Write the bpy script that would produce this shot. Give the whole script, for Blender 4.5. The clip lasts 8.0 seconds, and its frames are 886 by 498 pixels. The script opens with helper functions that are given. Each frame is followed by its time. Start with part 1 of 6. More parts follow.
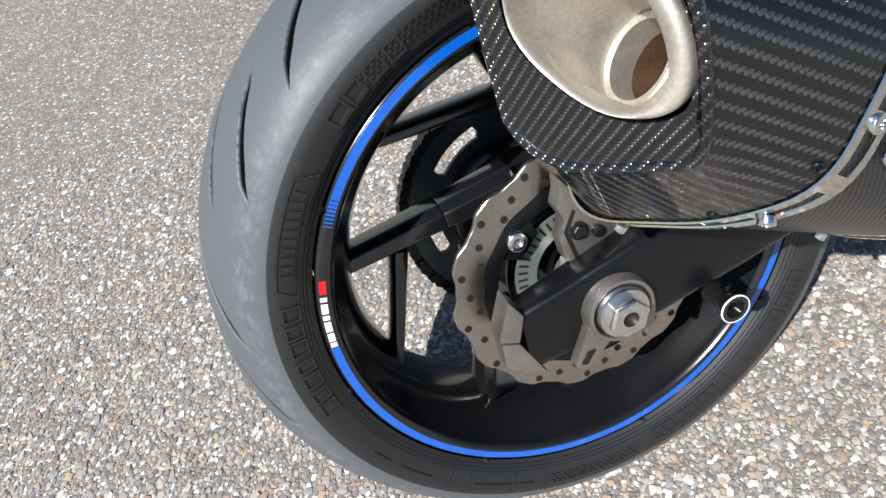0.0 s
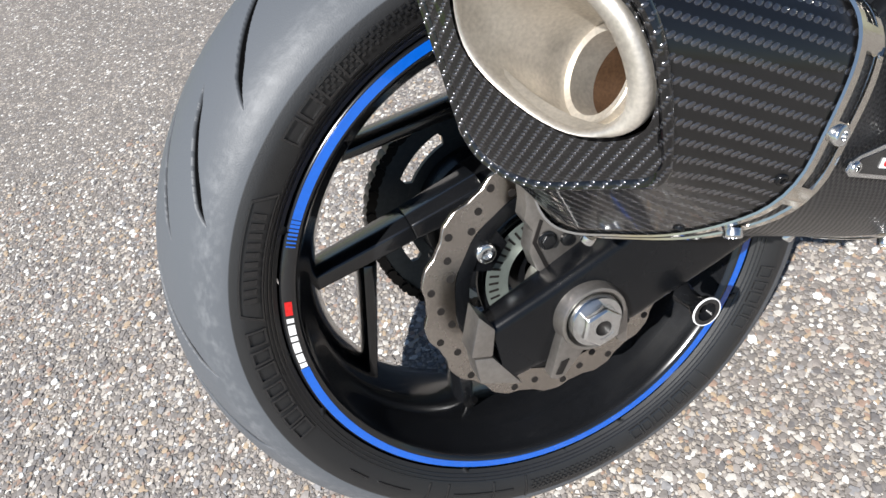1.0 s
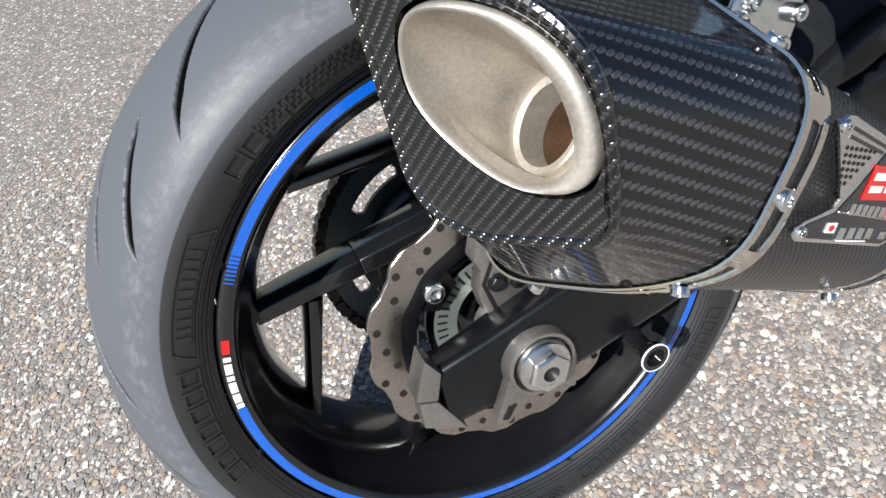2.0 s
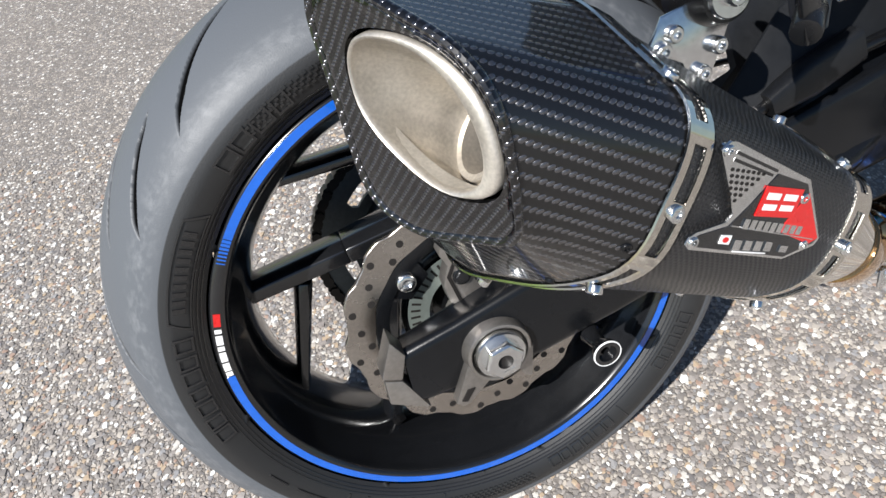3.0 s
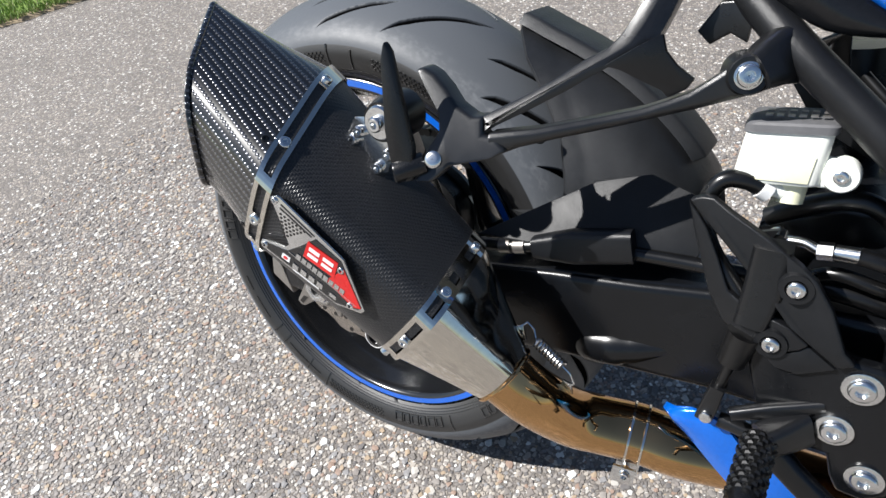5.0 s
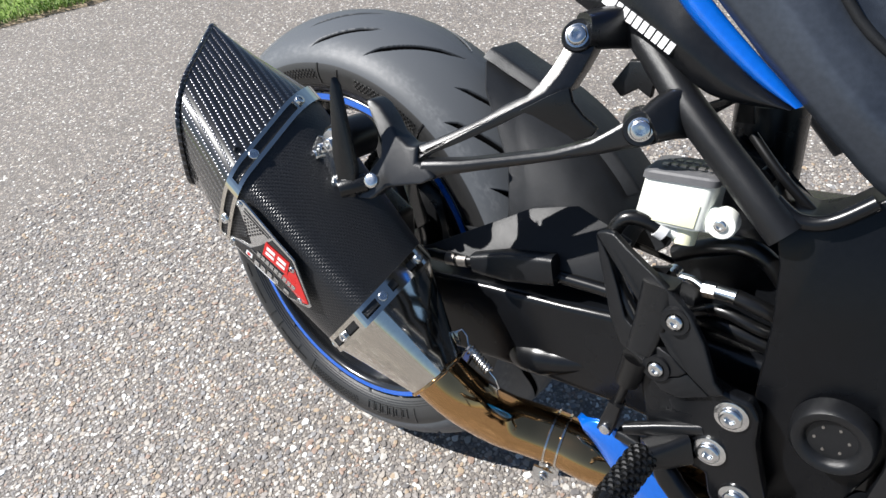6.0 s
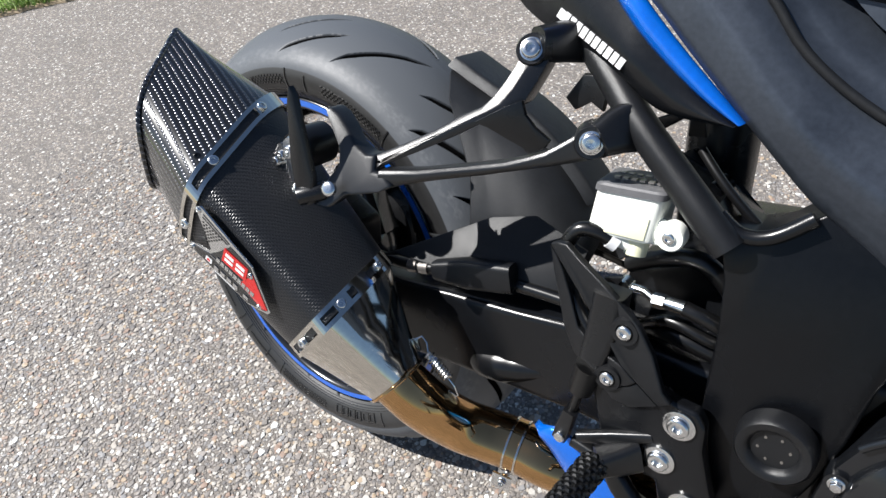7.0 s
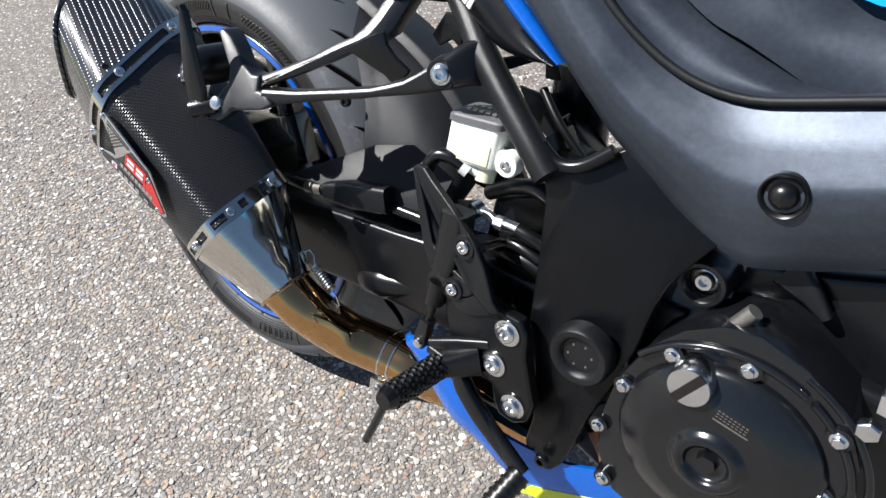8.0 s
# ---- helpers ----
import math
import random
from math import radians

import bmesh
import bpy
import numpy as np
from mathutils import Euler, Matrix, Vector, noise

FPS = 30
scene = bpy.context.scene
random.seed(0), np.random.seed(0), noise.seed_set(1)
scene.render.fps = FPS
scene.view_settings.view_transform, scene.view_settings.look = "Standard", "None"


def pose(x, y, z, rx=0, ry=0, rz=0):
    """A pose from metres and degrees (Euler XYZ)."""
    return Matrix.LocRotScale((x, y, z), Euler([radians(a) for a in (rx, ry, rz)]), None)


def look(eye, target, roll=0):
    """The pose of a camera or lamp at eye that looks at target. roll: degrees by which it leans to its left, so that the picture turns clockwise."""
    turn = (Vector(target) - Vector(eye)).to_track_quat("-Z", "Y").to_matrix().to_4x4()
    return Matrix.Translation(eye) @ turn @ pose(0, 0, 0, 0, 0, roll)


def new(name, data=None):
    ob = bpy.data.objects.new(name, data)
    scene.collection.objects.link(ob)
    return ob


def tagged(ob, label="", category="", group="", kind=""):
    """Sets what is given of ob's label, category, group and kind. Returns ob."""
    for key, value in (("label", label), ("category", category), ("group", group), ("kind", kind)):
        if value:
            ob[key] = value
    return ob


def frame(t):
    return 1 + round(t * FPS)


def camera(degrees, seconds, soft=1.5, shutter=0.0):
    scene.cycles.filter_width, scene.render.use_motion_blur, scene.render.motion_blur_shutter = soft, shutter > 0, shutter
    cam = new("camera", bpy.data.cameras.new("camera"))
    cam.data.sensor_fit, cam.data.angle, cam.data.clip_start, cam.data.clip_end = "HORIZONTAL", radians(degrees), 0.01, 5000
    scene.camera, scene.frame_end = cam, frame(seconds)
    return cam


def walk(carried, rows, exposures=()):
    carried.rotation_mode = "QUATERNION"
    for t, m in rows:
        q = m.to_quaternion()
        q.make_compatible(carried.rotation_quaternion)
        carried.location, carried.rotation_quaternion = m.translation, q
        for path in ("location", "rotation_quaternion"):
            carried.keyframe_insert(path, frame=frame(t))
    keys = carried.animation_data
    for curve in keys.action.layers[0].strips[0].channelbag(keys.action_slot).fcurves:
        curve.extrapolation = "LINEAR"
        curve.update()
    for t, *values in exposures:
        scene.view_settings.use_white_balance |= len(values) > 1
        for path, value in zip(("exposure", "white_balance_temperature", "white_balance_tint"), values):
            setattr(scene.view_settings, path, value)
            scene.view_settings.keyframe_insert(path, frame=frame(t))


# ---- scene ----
# The bike leans on its side stand. Its own axes: x ahead, y to its left, z up, from the rear wheel's centre.
LEAN_DEG, HUB = -16.7, 0.303
BIKE = pose(0, 0, HUB, LEAN_DEG, 0, 0)
cam = camera(69.8, 8.0)
# seconds, then place and turn in the bike's axes
PATH = [
    (0, -0.1778, -0.5401, 0.326, 59.3, 14.01, -16.22),
    (0.5, -0.1694, -0.5345, 0.3328, 58.37, 14.78, -18.18),
    (1, -0.1628, -0.5259, 0.3335, 57.82, 14.93, -19.27),
    (1.3, -0.1608, -0.5102, 0.3377, 57.89, 14.28, -21.31),
    (1.5, -0.1574, -0.5117, 0.3363, 58, 13.34, -22.04),
    (2, -0.1437, -0.5087, 0.3394, 58.67, 11.78, -21.47),
    (2.2, -0.1431, -0.5077, 0.3461, 59.17, 11.81, -21.26),
    (3.3, -0.0503, -0.6131, 0.35, 59.43, 11.46, -12.3),
    (3.5, 0.0004, -0.6439, 0.3481, 59.99, 11.88, -7.44),
    (3.7, 0.0617, -0.6634, 0.3432, 60.73, 11.44, -0.75),
    (4, 0.1789, -0.6779, 0.344, 63.58, 12.72, 10.38),
    (4.2, 0.2502, -0.6848, 0.3731, 63.57, 7.83, 18.24),
    (4.5, 0.3373, -0.6622, 0.4048, 61.63, 2.77, 23.76),
    (4.7, 0.3926, -0.6472, 0.4179, 60.35, 0.35, 27.52),
    (5.8, 0.5425, -0.6323, 0.484, 58.99, -3.4, 38.17),
    (6, 0.5601, -0.6263, 0.4895, 58.78, -4, 38.14),
    (6.5, 0.576, -0.6168, 0.4974, 58.55, -4.8, 38.32),
    (7, 0.5801, -0.6111, 0.4998, 58.92, -5.17, 37.37),
    (7.3, 0.5886, -0.6131, 0.5005, 58.45, -5.87, 37.09),
    (7.5, 0.6117, -0.6131, 0.504, 57.61, -7.81, 38.17),
    (7.7, 0.6526, -0.6088, 0.51, 56.75, -8.92, 37.75),
    (7.8, 0.677, -0.6027, 0.5107, 55.93, -8.68, 38.17),
    (8, 0.7201, -0.5978, 0.5142, 55.26, -8.85, 39.09),
]
walk(cam, [(t, BIKE @ pose(x, y, z, rx, ry, rz)) for t, x, y, z, rx, ry, rz in PATH], [(0.0, 0.92), (8.0, 0.92)])

# ---- light: a high sun behind and to the right of the bike, clear sky ----
SUN = Vector((-0.82, -0.54, 1.0)).normalized()
world = bpy.data.worlds.new("sky")
scene.world = world
world.use_nodes = True
wn = world.node_tree
sky = wn.nodes.new("ShaderNodeTexSky")
sky.sky_type, sky.sun_disc = "NISHITA", False
sky.sun_elevation = math.asin(SUN.z)
sky.sun_rotation = math.atan2(SUN.x, SUN.y)
sky.air_density, sky.dust_density, sky.ozone_density = 1.0, 0.5, 3.0
wn.links.new(sky.outputs[0], wn.nodes["Background"].inputs[0])
wn.nodes["Background"].inputs[1].default_value = 0.05
lamp = bpy.data.lights.new("sun", "SUN")
lamp.energy, lamp.angle, lamp.color = 5.0, radians(0.53), (1.0, 0.98, 0.955)
sun = new("sun", lamp)
sun.matrix_world = look(SUN * 10, (0, 0, 0))

# ---- materials ----
def mat(name, colour, rough=0.5, metal=0.0, coat=0.0, vary=0.12, scale=60.0, bump=0.0, bump_scale=600.0, spec=0.5):
    """A painted, moulded or metal surface: base colour varied at two scales, uneven gloss and fine relief."""
    m = bpy.data.materials.new(name)
    m.use_nodes = True
    n, k = m.node_tree.nodes, m.node_tree.links
    b = n["Principled BSDF"]
    co = n.new("ShaderNodeTexCoord")
    big, fine = n.new("ShaderNodeTexNoise"), n.new("ShaderNodeTexNoise")
    big.inputs["Scale"].default_value, fine.inputs["Scale"].default_value = scale * 0.25, scale * 4
    big.inputs["Detail"].default_value = 5
    k.new(co.outputs["Object"], big.inputs["Vector"])
    k.new(co.outputs["Object"], fine.inputs["Vector"])
    add = n.new("ShaderNodeMath"); add.operation = "ADD"
    k.new(big.outputs["Fac"], add.inputs[0]); k.new(fine.outputs["Fac"], add.inputs[1])
    rng = n.new("ShaderNodeMapRange")
    rng.inputs["From Min"].default_value, rng.inputs["From Max"].default_value = 0.6, 1.4
    rng.inputs["To Min"].default_value, rng.inputs["To Max"].default_value = 1 - vary, 1 + vary
    k.new(add.outputs[0], rng.inputs["Value"])
    hsv = n.new("ShaderNodeHueSaturation")
    hsv.inputs["Color"].default_value = (*colour, 1)
    k.new(rng.outputs[0], hsv.inputs["Value"])
    k.new(hsv.outputs[0], b.inputs["Base Color"])
    rr = n.new("ShaderNodeMapRange")
    rr.inputs["From Min"].default_value, rr.inputs["From Max"].default_value = 0.3, 0.7
    rr.inputs["To Min"].default_value, rr.inputs["To Max"].default_value = max(rough * 0.8, 0.02), min(rough * 1.2, 1)
    k.new(big.outputs["Fac"], rr.inputs["Value"])
    k.new(rr.outputs[0], b.inputs["Roughness"])
    b.inputs["Metallic"].default_value = metal
    b.inputs["Coat Weight"].default_value, b.inputs["Coat Roughness"].default_value = coat, 0.06
    b.inputs["Specular IOR Level"].default_value = spec
    if bump:
        g = n.new("ShaderNodeTexNoise")
        g.inputs["Scale"].default_value, g.inputs["Detail"].default_value = bump_scale, 3
        k.new(co.outputs["Object"], g.inputs["Vector"])
        bp = n.new("ShaderNodeBump")
        bp.inputs["Strength"].default_value, bp.inputs["Distance"].default_value = bump, 0.001
        k.new(g.outputs["Fac"], bp.inputs["Height"])
        k.new(bp.outputs[0], b.inputs["Normal"])
    return m


def carbon(name, tow, rough, strength, crowns, base=(0.012, 0.012, 0.013), coat=1.0, twill=4.0):
    """Woven carbon fibre under lacquer, tows of the given width. crowns: a coarse cloth of which the tows' crowns shine out
    one in every two each way; otherwise a fine twill, over two and under two."""
    m = bpy.data.materials.new(name)
    m.use_nodes = True
    n, k = m.node_tree.nodes, m.node_tree.links
    b = n["Principled BSDF"]

    def op(kind, a, c=None):
        q = n.new("ShaderNodeMath"); q.operation = kind
        for i, v in enumerate((a, c)):
            if v is None: continue
            if isinstance(v, (int, float)): q.inputs[i].default_value = v
            else: k.new(v, q.inputs[i])
        return q.outputs[0]

    def blend(fac, a, c):
        q = n.new("ShaderNodeMix"); q.data_type = "FLOAT"
        k.new(fac, q.inputs[0])
        for i, v in ((2, a), (3, c)):
            if isinstance(v, (int, float)): q.inputs[i].default_value = v
            else: k.new(v, q.inputs[i])
        return q.outputs[0]
    uv = n.new("ShaderNodeUVMap"); uv.uv_map = "weave"
    sp = n.new("ShaderNodeSeparateXYZ"); k.new(uv.outputs[0], sp.inputs[0])
    u, v = op("DIVIDE", sp.outputs[0], tow), op("DIVIDE", sp.outputs[1], tow)
    fu, fv = op("SUBTRACT", op("FRACT", u), 0.5), op("SUBTRACT", op("FRACT", v), 0.5)
    du, dv = op("MULTIPLY", fu, fu), op("MULTIPLY", fv, fv)
    if crowns:
        # cloth laid at 45 degrees; each float is a shallow dome over two crossings
        a, c = op("MULTIPLY", op("ADD", u, v), 0.7071), op("MULTIPLY", op("SUBTRACT", u, v), 0.7071)
        along = op("SUBTRACT", op("FLOORED_MODULO", op("ADD", a, op("FLOOR", c)), 4.0), 1.0)
        across = op("SUBTRACT", op("FRACT", c), 0.5)
        dome = op("SUBTRACT", 1.0, op("ADD", op("MULTIPLY", op("MULTIPLY", along, along), 1.25), op("MULTIPLY", op("MULTIPLY", across, across), 2.7)))
        over = op("GREATER_THAN", dome, 0.25)
        height = op("MAXIMUM", dome, 0.0)
        lo, hi = 0.3, 11.0
    else:
        over = op("LESS_THAN", op("FLOORED_MODULO", op("ADD", op("FLOOR", u), op("FLOOR", v)), twill), twill / 2)
        height = blend(over, op("SUBTRACT", 1.0, op("MULTIPLY", du, 3.0)), op("SUBTRACT", 1.0, op("MULTIPLY", dv, 3.0)))
        lo, hi = 0.9, 1.2
    mixc = n.new("ShaderNodeMix"); mixc.data_type = "RGBA"
    k.new(over, mixc.inputs[0])
    mixc.inputs[6].default_value, mixc.inputs[7].default_value = (*[c * lo for c in base], 1), (*[c * hi for c in base], 1)
    k.new(mixc.outputs[2], b.inputs["Base Color"])
    k.new(blend(over, rough * 1.4, rough), b.inputs["Roughness"])
    k.new(blend(over, 0.1 if crowns else 0.0, 0.9 if crowns else 0.18), b.inputs["Metallic"])
    bp = n.new("ShaderNodeBump")
    bp.inputs["Strength"].default_value, bp.inputs["Distance"].default_value = strength, tow * 0.3
    k.new(height, bp.inputs["Height"]); k.new(bp.outputs[0], b.inputs["Normal"])
    b.inputs["Specular IOR Level"].default_value = 0.3 if crowns else 0.55
    b.inputs["Coat Weight"].default_value, b.inputs["Coat Roughness"].default_value = coat, 0.04
    return m


def rubber(name):
    """Tyre rubber: matt black side walls, greyer tread, pale scuffs on the shoulder."""
    m = bpy.data.materials.new(name)
    m.use_nodes = True
    n, k = m.node_tree.nodes, m.node_tree.links
    b = n["Principled BSDF"]
    co = n.new("ShaderNodeTexCoord")
    uv = n.new("ShaderNodeUVMap"); uv.uv_map = "weave"
    sp = n.new("ShaderNodeSeparateXYZ"); k.new(uv.outputs[0], sp.inputs[0])
    tread = n.new("ShaderNodeMapRange")
    tread.inputs["From Min"].default_value, tread.inputs["From Max"].default_value = 0.0395, 0.0405
    k.new(sp.outputs[1], tread.inputs["Value"])
    noi = n.new("ShaderNodeTexNoise"); noi.inputs["Scale"].default_value, noi.inputs["Detail"].default_value = 85, 10
    k.new(co.outputs["Object"], noi.inputs["Vector"])
    mp = n.new("ShaderNodeMapping"); mp.inputs["Scale"].default_value = (1.1, 2.0, 1)
    k.new(uv.outputs[0], mp.inputs["Vector"])
    streak = n.new("ShaderNodeTexNoise"); streak.inputs["Scale"].default_value, streak.inputs["Detail"].default_value = 110, 10
    k.new(mp.outputs[0], streak.inputs["Vector"])
    c1 = n.new("ShaderNodeMix"); c1.data_type = "RGBA"
    c1.inputs[6].default_value, c1.inputs[7].default_value = (0.0085, 0.0086, 0.0090, 1), (0.078, 0.085, 0.095, 1)
    k.new(tread.outputs[0], c1.inputs[0])
    # scuffed band on the shoulder
    band = n.new("ShaderNodeMapRange")
    band.inputs["From Min"].default_value, band.inputs["From Max"].default_value = 0.0, 0.017
    band.inputs["To Min"].default_value, band.inputs["To Max"].default_value = 1.0, 0.0
    dist = n.new("ShaderNodeMath"); dist.operation = "SUBTRACT"; dist.inputs[1].default_value = 0.058
    ab = n.new("ShaderNodeMath"); ab.operation = "ABSOLUTE"
    k.new(sp.outputs[1], dist.inputs[0]); k.new(dist.outputs[0], ab.inputs[0]); k.new(ab.outputs[0], band.inputs["Value"])
    thr = n.new("ShaderNodeMapRange")
    thr.inputs["From Min"].default_value, thr.inputs["From Max"].default_value = 0.46, 0.68
    ad = n.new("ShaderNodeMath"); ad.operation = "ADD"; ad.inputs[1].default_value = 0.0
    av = n.new("ShaderNodeMath"); av.operation = "MULTIPLY"; av.inputs[1].default_value = 0.5
    k.new(noi.outputs["Fac"], ad.inputs[0]); k.new(streak.outputs["Fac"], ad.inputs[1])
    k.new(ad.outputs[0], av.inputs[0]); k.new(av.outputs[0], thr.inputs["Value"])
    mu = n.new("ShaderNodeMath"); mu.operation = "MULTIPLY"
    k.new(band.outputs[0], mu.inputs[0]); k.new(thr.outputs[0], mu.inputs[1])
    c2 = n.new("ShaderNodeMix"); c2.data_type = "RGBA"
    c2.inputs[7].default_value = (0.135, 0.142, 0.152, 1)
    k.new(mu.outputs[0], c2.inputs[0]); k.new(c1.outputs[2], c2.inputs[6])
    # unworn rubber inside the sipes, painted blacker than the side walls for their shade
    uw = n.new("ShaderNodeUVMap"); uw.uv_map = "sipe_shade"
    sw = n.new("ShaderNodeSeparateXYZ"); k.new(uw.outputs[0], sw.inputs[0])
    sip = n.new("ShaderNodeMapRange"); sip.inputs["From Min"].default_value, sip.inputs["From Max"].default_value = 0.05, 0.35
    k.new(sw.outputs[0], sip.inputs["Value"])
    c3 = n.new("ShaderNodeMix"); c3.data_type = "RGBA"; c3.inputs[7].default_value = (0.004, 0.004, 0.0042, 1)
    k.new(sip.outputs[0], c3.inputs[0]); k.new(c2.outputs[2], c3.inputs[6])
    k.new(c3.outputs[2], b.inputs["Base Color"])
    b.inputs["Roughness"].default_value = 0.48
    dull = n.new("ShaderNodeMapRange")
    dull.inputs["To Min"].default_value, dull.inputs["To Max"].default_value = 0.26, 0.0
    k.new(sip.outputs[0], dull.inputs["Value"])
    wall = n.new("ShaderNodeMapRange")
    wall.inputs["To Min"].default_value, wall.inputs["To Max"].default_value = 2.6, 1.0
    k.new(tread.outputs[0], wall.inputs["Value"])
    gl = n.new("ShaderNodeMath"); gl.operation = "MULTIPLY"
    k.new(dull.outputs[0], gl.inputs[0]); k.new(wall.outputs[0], gl.inputs[1]); k.new(gl.outputs[0], b.inputs["Specular IOR Level"])
    fine = n.new("ShaderNodeTexNoise"); fine.inputs["Scale"].default_value, fine.inputs["Detail"].default_value = 900, 2
    k.new(co.outputs["Object"], fine.inputs["Vector"])
    bp = n.new("ShaderNodeBump"); bp.inputs["Strength"].default_value, bp.inputs["Distance"].default_value = 0.25, 0.0006
    k.new(fine.outputs["Fac"], bp.inputs["Height"]); k.new(bp.outputs[0], b.inputs["Normal"])
    return m


def ramp_stone(name, random_from):
    """Washed river gravel: white, cream, ochre, rust and grey stones; random_from: 'island' or 'object'."""
    m = bpy.data.materials.new(name)
    m.use_nodes = True
    n, k = m.node_tree.nodes, m.node_tree.links
    b = n["Principled BSDF"]
    if random_from == "island":
        src = n.new("ShaderNodeNewGeometry").outputs["Random Per Island"]
    else:
        src = n.new("ShaderNodeObjectInfo").outputs["Random"]
    r = n.new("ShaderNodeValToRGB")
    r.color_ramp.interpolation = "CONSTANT"
    tones = ((0.0, (0.179, 0.163, 0.150)), (0.16, (0.267, 0.243, 0.224)), (0.32, (0.131, 0.122, 0.119)), (0.42, (0.349, 0.315, 0.276)), (0.54, (0.223, 0.218, 0.219)),
             (0.64, (0.339, 0.262, 0.185)), (0.71, (0.436, 0.415, 0.381)), (0.82, (0.267, 0.190, 0.149)), (0.88, (0.213, 0.190, 0.175)), (0.945, (0.660, 0.660, 0.633)))
    el = r.color_ramp.elements
    el[0].position, el[0].color = tones[0][0], (*tones[0][1], 1)
    el[1].position, el[1].color = tones[1][0], (*tones[1][1], 1)
    for p, c in tones[2:]:
        e = el.new(p); e.color = (*c, 1)
    k.new(src, r.inputs[0])
    co = n.new("ShaderNodeTexCoord")
    no = n.new("ShaderNodeTexNoise"); no.inputs["Scale"].default_value, no.inputs["Detail"].default_value = 260, 4
    k.new(co.outputs["Object"], no.inputs["Vector"])
    mr = n.new("ShaderNodeMapRange"); mr.inputs["To Min"].default_value, mr.inputs["To Max"].default_value = 0.72, 1.28
    k.new(no.outputs["Fac"], mr.inputs["Value"])
    hs = n.new("ShaderNodeHueSaturation"); k.new(r.outputs[0], hs.inputs["Color"]); k.new(mr.outputs[0], hs.inputs["Value"])
    k.new(hs.outputs[0], b.inputs["Base Color"])
    b.inputs["Roughness"].default_value = 0.6
    return m


def paving(name):
    """The binder between the stones, and far off the stones themselves."""
    m = bpy.data.materials.new(name)
    m.use_nodes = True
    n, k = m.node_tree.nodes, m.node_tree.links
    b = n["Principled BSDF"]
    co = n.new("ShaderNodeTexCoord")
    vo = n.new("ShaderNodeTexVoronoi"); vo.inputs["Scale"].default_value = 150
    k.new(co.outputs["Object"], vo.inputs["Vector"])
    ed = n.new("ShaderNodeTexVoronoi"); ed.feature = "DISTANCE_TO_EDGE"; ed.inputs["Scale"].default_value = 150
    k.new(co.outputs["Object"], ed.inputs["Vector"])
    sp = n.new("ShaderNodeSeparateColor"); k.new(vo.outputs["Color"], sp.inputs[0])
    r = n.new("ShaderNodeValToRGB"); r.color_ramp.interpolation = "CONSTANT"
    tones = ((0.0, (0.19, 0.17, 0.152)), (0.3, (0.28, 0.25, 0.222)), (0.5, (0.135, 0.124, 0.118)), (0.62, (0.37, 0.33, 0.285)), (0.8, (0.235, 0.222, 0.215)), (0.92, (0.62, 0.60, 0.56)))
    el = r.color_ramp.elements
    el[0].position, el[0].color = 0.0, (*tones[0][1], 1)
    el[1].position, el[1].color = 0.3, (*tones[1][1], 1)
    for p, c in tones[2:]:
        e = el.new(p); e.color = (*c, 1)
    k.new(sp.outputs[0], r.inputs[0])
    gap = n.new("ShaderNodeMapRange"); gap.inputs["From Min"].default_value, gap.inputs["From Max"].default_value = 0.03, 0.16
    k.new(ed.outputs["Distance"], gap.inputs["Value"])
    mx = n.new("ShaderNodeMix"); mx.data_type = "RGBA"; mx.inputs[6].default_value = (0.14, 0.125, 0.112, 1)
    k.new(gap.outputs[0], mx.inputs[0]); k.new(r.outputs[0], mx.inputs[7])
    big = n.new("ShaderNodeTexNoise"); big.inputs["Scale"].default_value, big.inputs["Detail"].default_value = 3.0, 4
    k.new(co.outputs["Object"], big.inputs["Vector"])
    mr = n.new("ShaderNodeMapRange"); mr.inputs["To Min"].default_value, mr.inputs["To Max"].default_value = 0.85, 1.15
    k.new(big.outputs["Fac"], mr.inputs["Value"])
    hs = n.new("ShaderNodeHueSaturation"); k.new(mx.outputs[2], hs.inputs["Color"]); k.new(mr.outputs[0], hs.inputs["Value"])
    k.new(hs.outputs[0], b.inputs["Base Color"])
    b.inputs["Roughness"].default_value = 0.8
    bp = n.new("ShaderNodeBump"); bp.inputs["Strength"].default_value, bp.inputs["Distance"].default_value = 0.6, 0.002
    k.new(gap.outputs[0], bp.inputs["Height"]); k.new(bp.outputs[0], b.inputs["Normal"])
    return m


M_RUBBER = rubber("tyre_rubber")
M_TEXT = mat("moulded_rubber", (0.0125, 0.0125, 0.0132), 0.26, vary=0.2, spec=0.75)
M_SKIRT = mat("matt_black_plastic", (0.0085, 0.0091, 0.0103), 0.5, vary=0.2, bump=0.2, bump_scale=1800, spec=0.3)
M_RIM = mat("gloss_black_paint", (0.0060, 0.0064, 0.0074), 0.19, coat=0.5, vary=0.2, spec=0.6)
M_BLUE = mat("blue_stripe_foil", (0.0004, 0.086, 0.44), 0.34, coat=1.0)
M_RED = mat("red_foil", (0.50, 0.008, 0.008), 0.3, coat=0.5)
M_WHITE = mat("white_print", (0.70, 0.70, 0.70), 0.4)
M_SATIN = mat("satin_black_paint", (0.0042, 0.0046, 0.0055), 0.25, bump=0.05, bump_scale=2600, vary=0.25, spec=0.36)
M_CAST = mat("black_cast_alloy", (0.0055, 0.0058, 0.0066), 0.29, bump=0.10, bump_scale=2400, vary=0.25, spec=0.5)
M_HANGER = mat("satin_cast_hanger", (0.0070, 0.0075, 0.0086), 0.32, bump=0.14, bump_scale=2200, vary=0.25, spec=0.7)
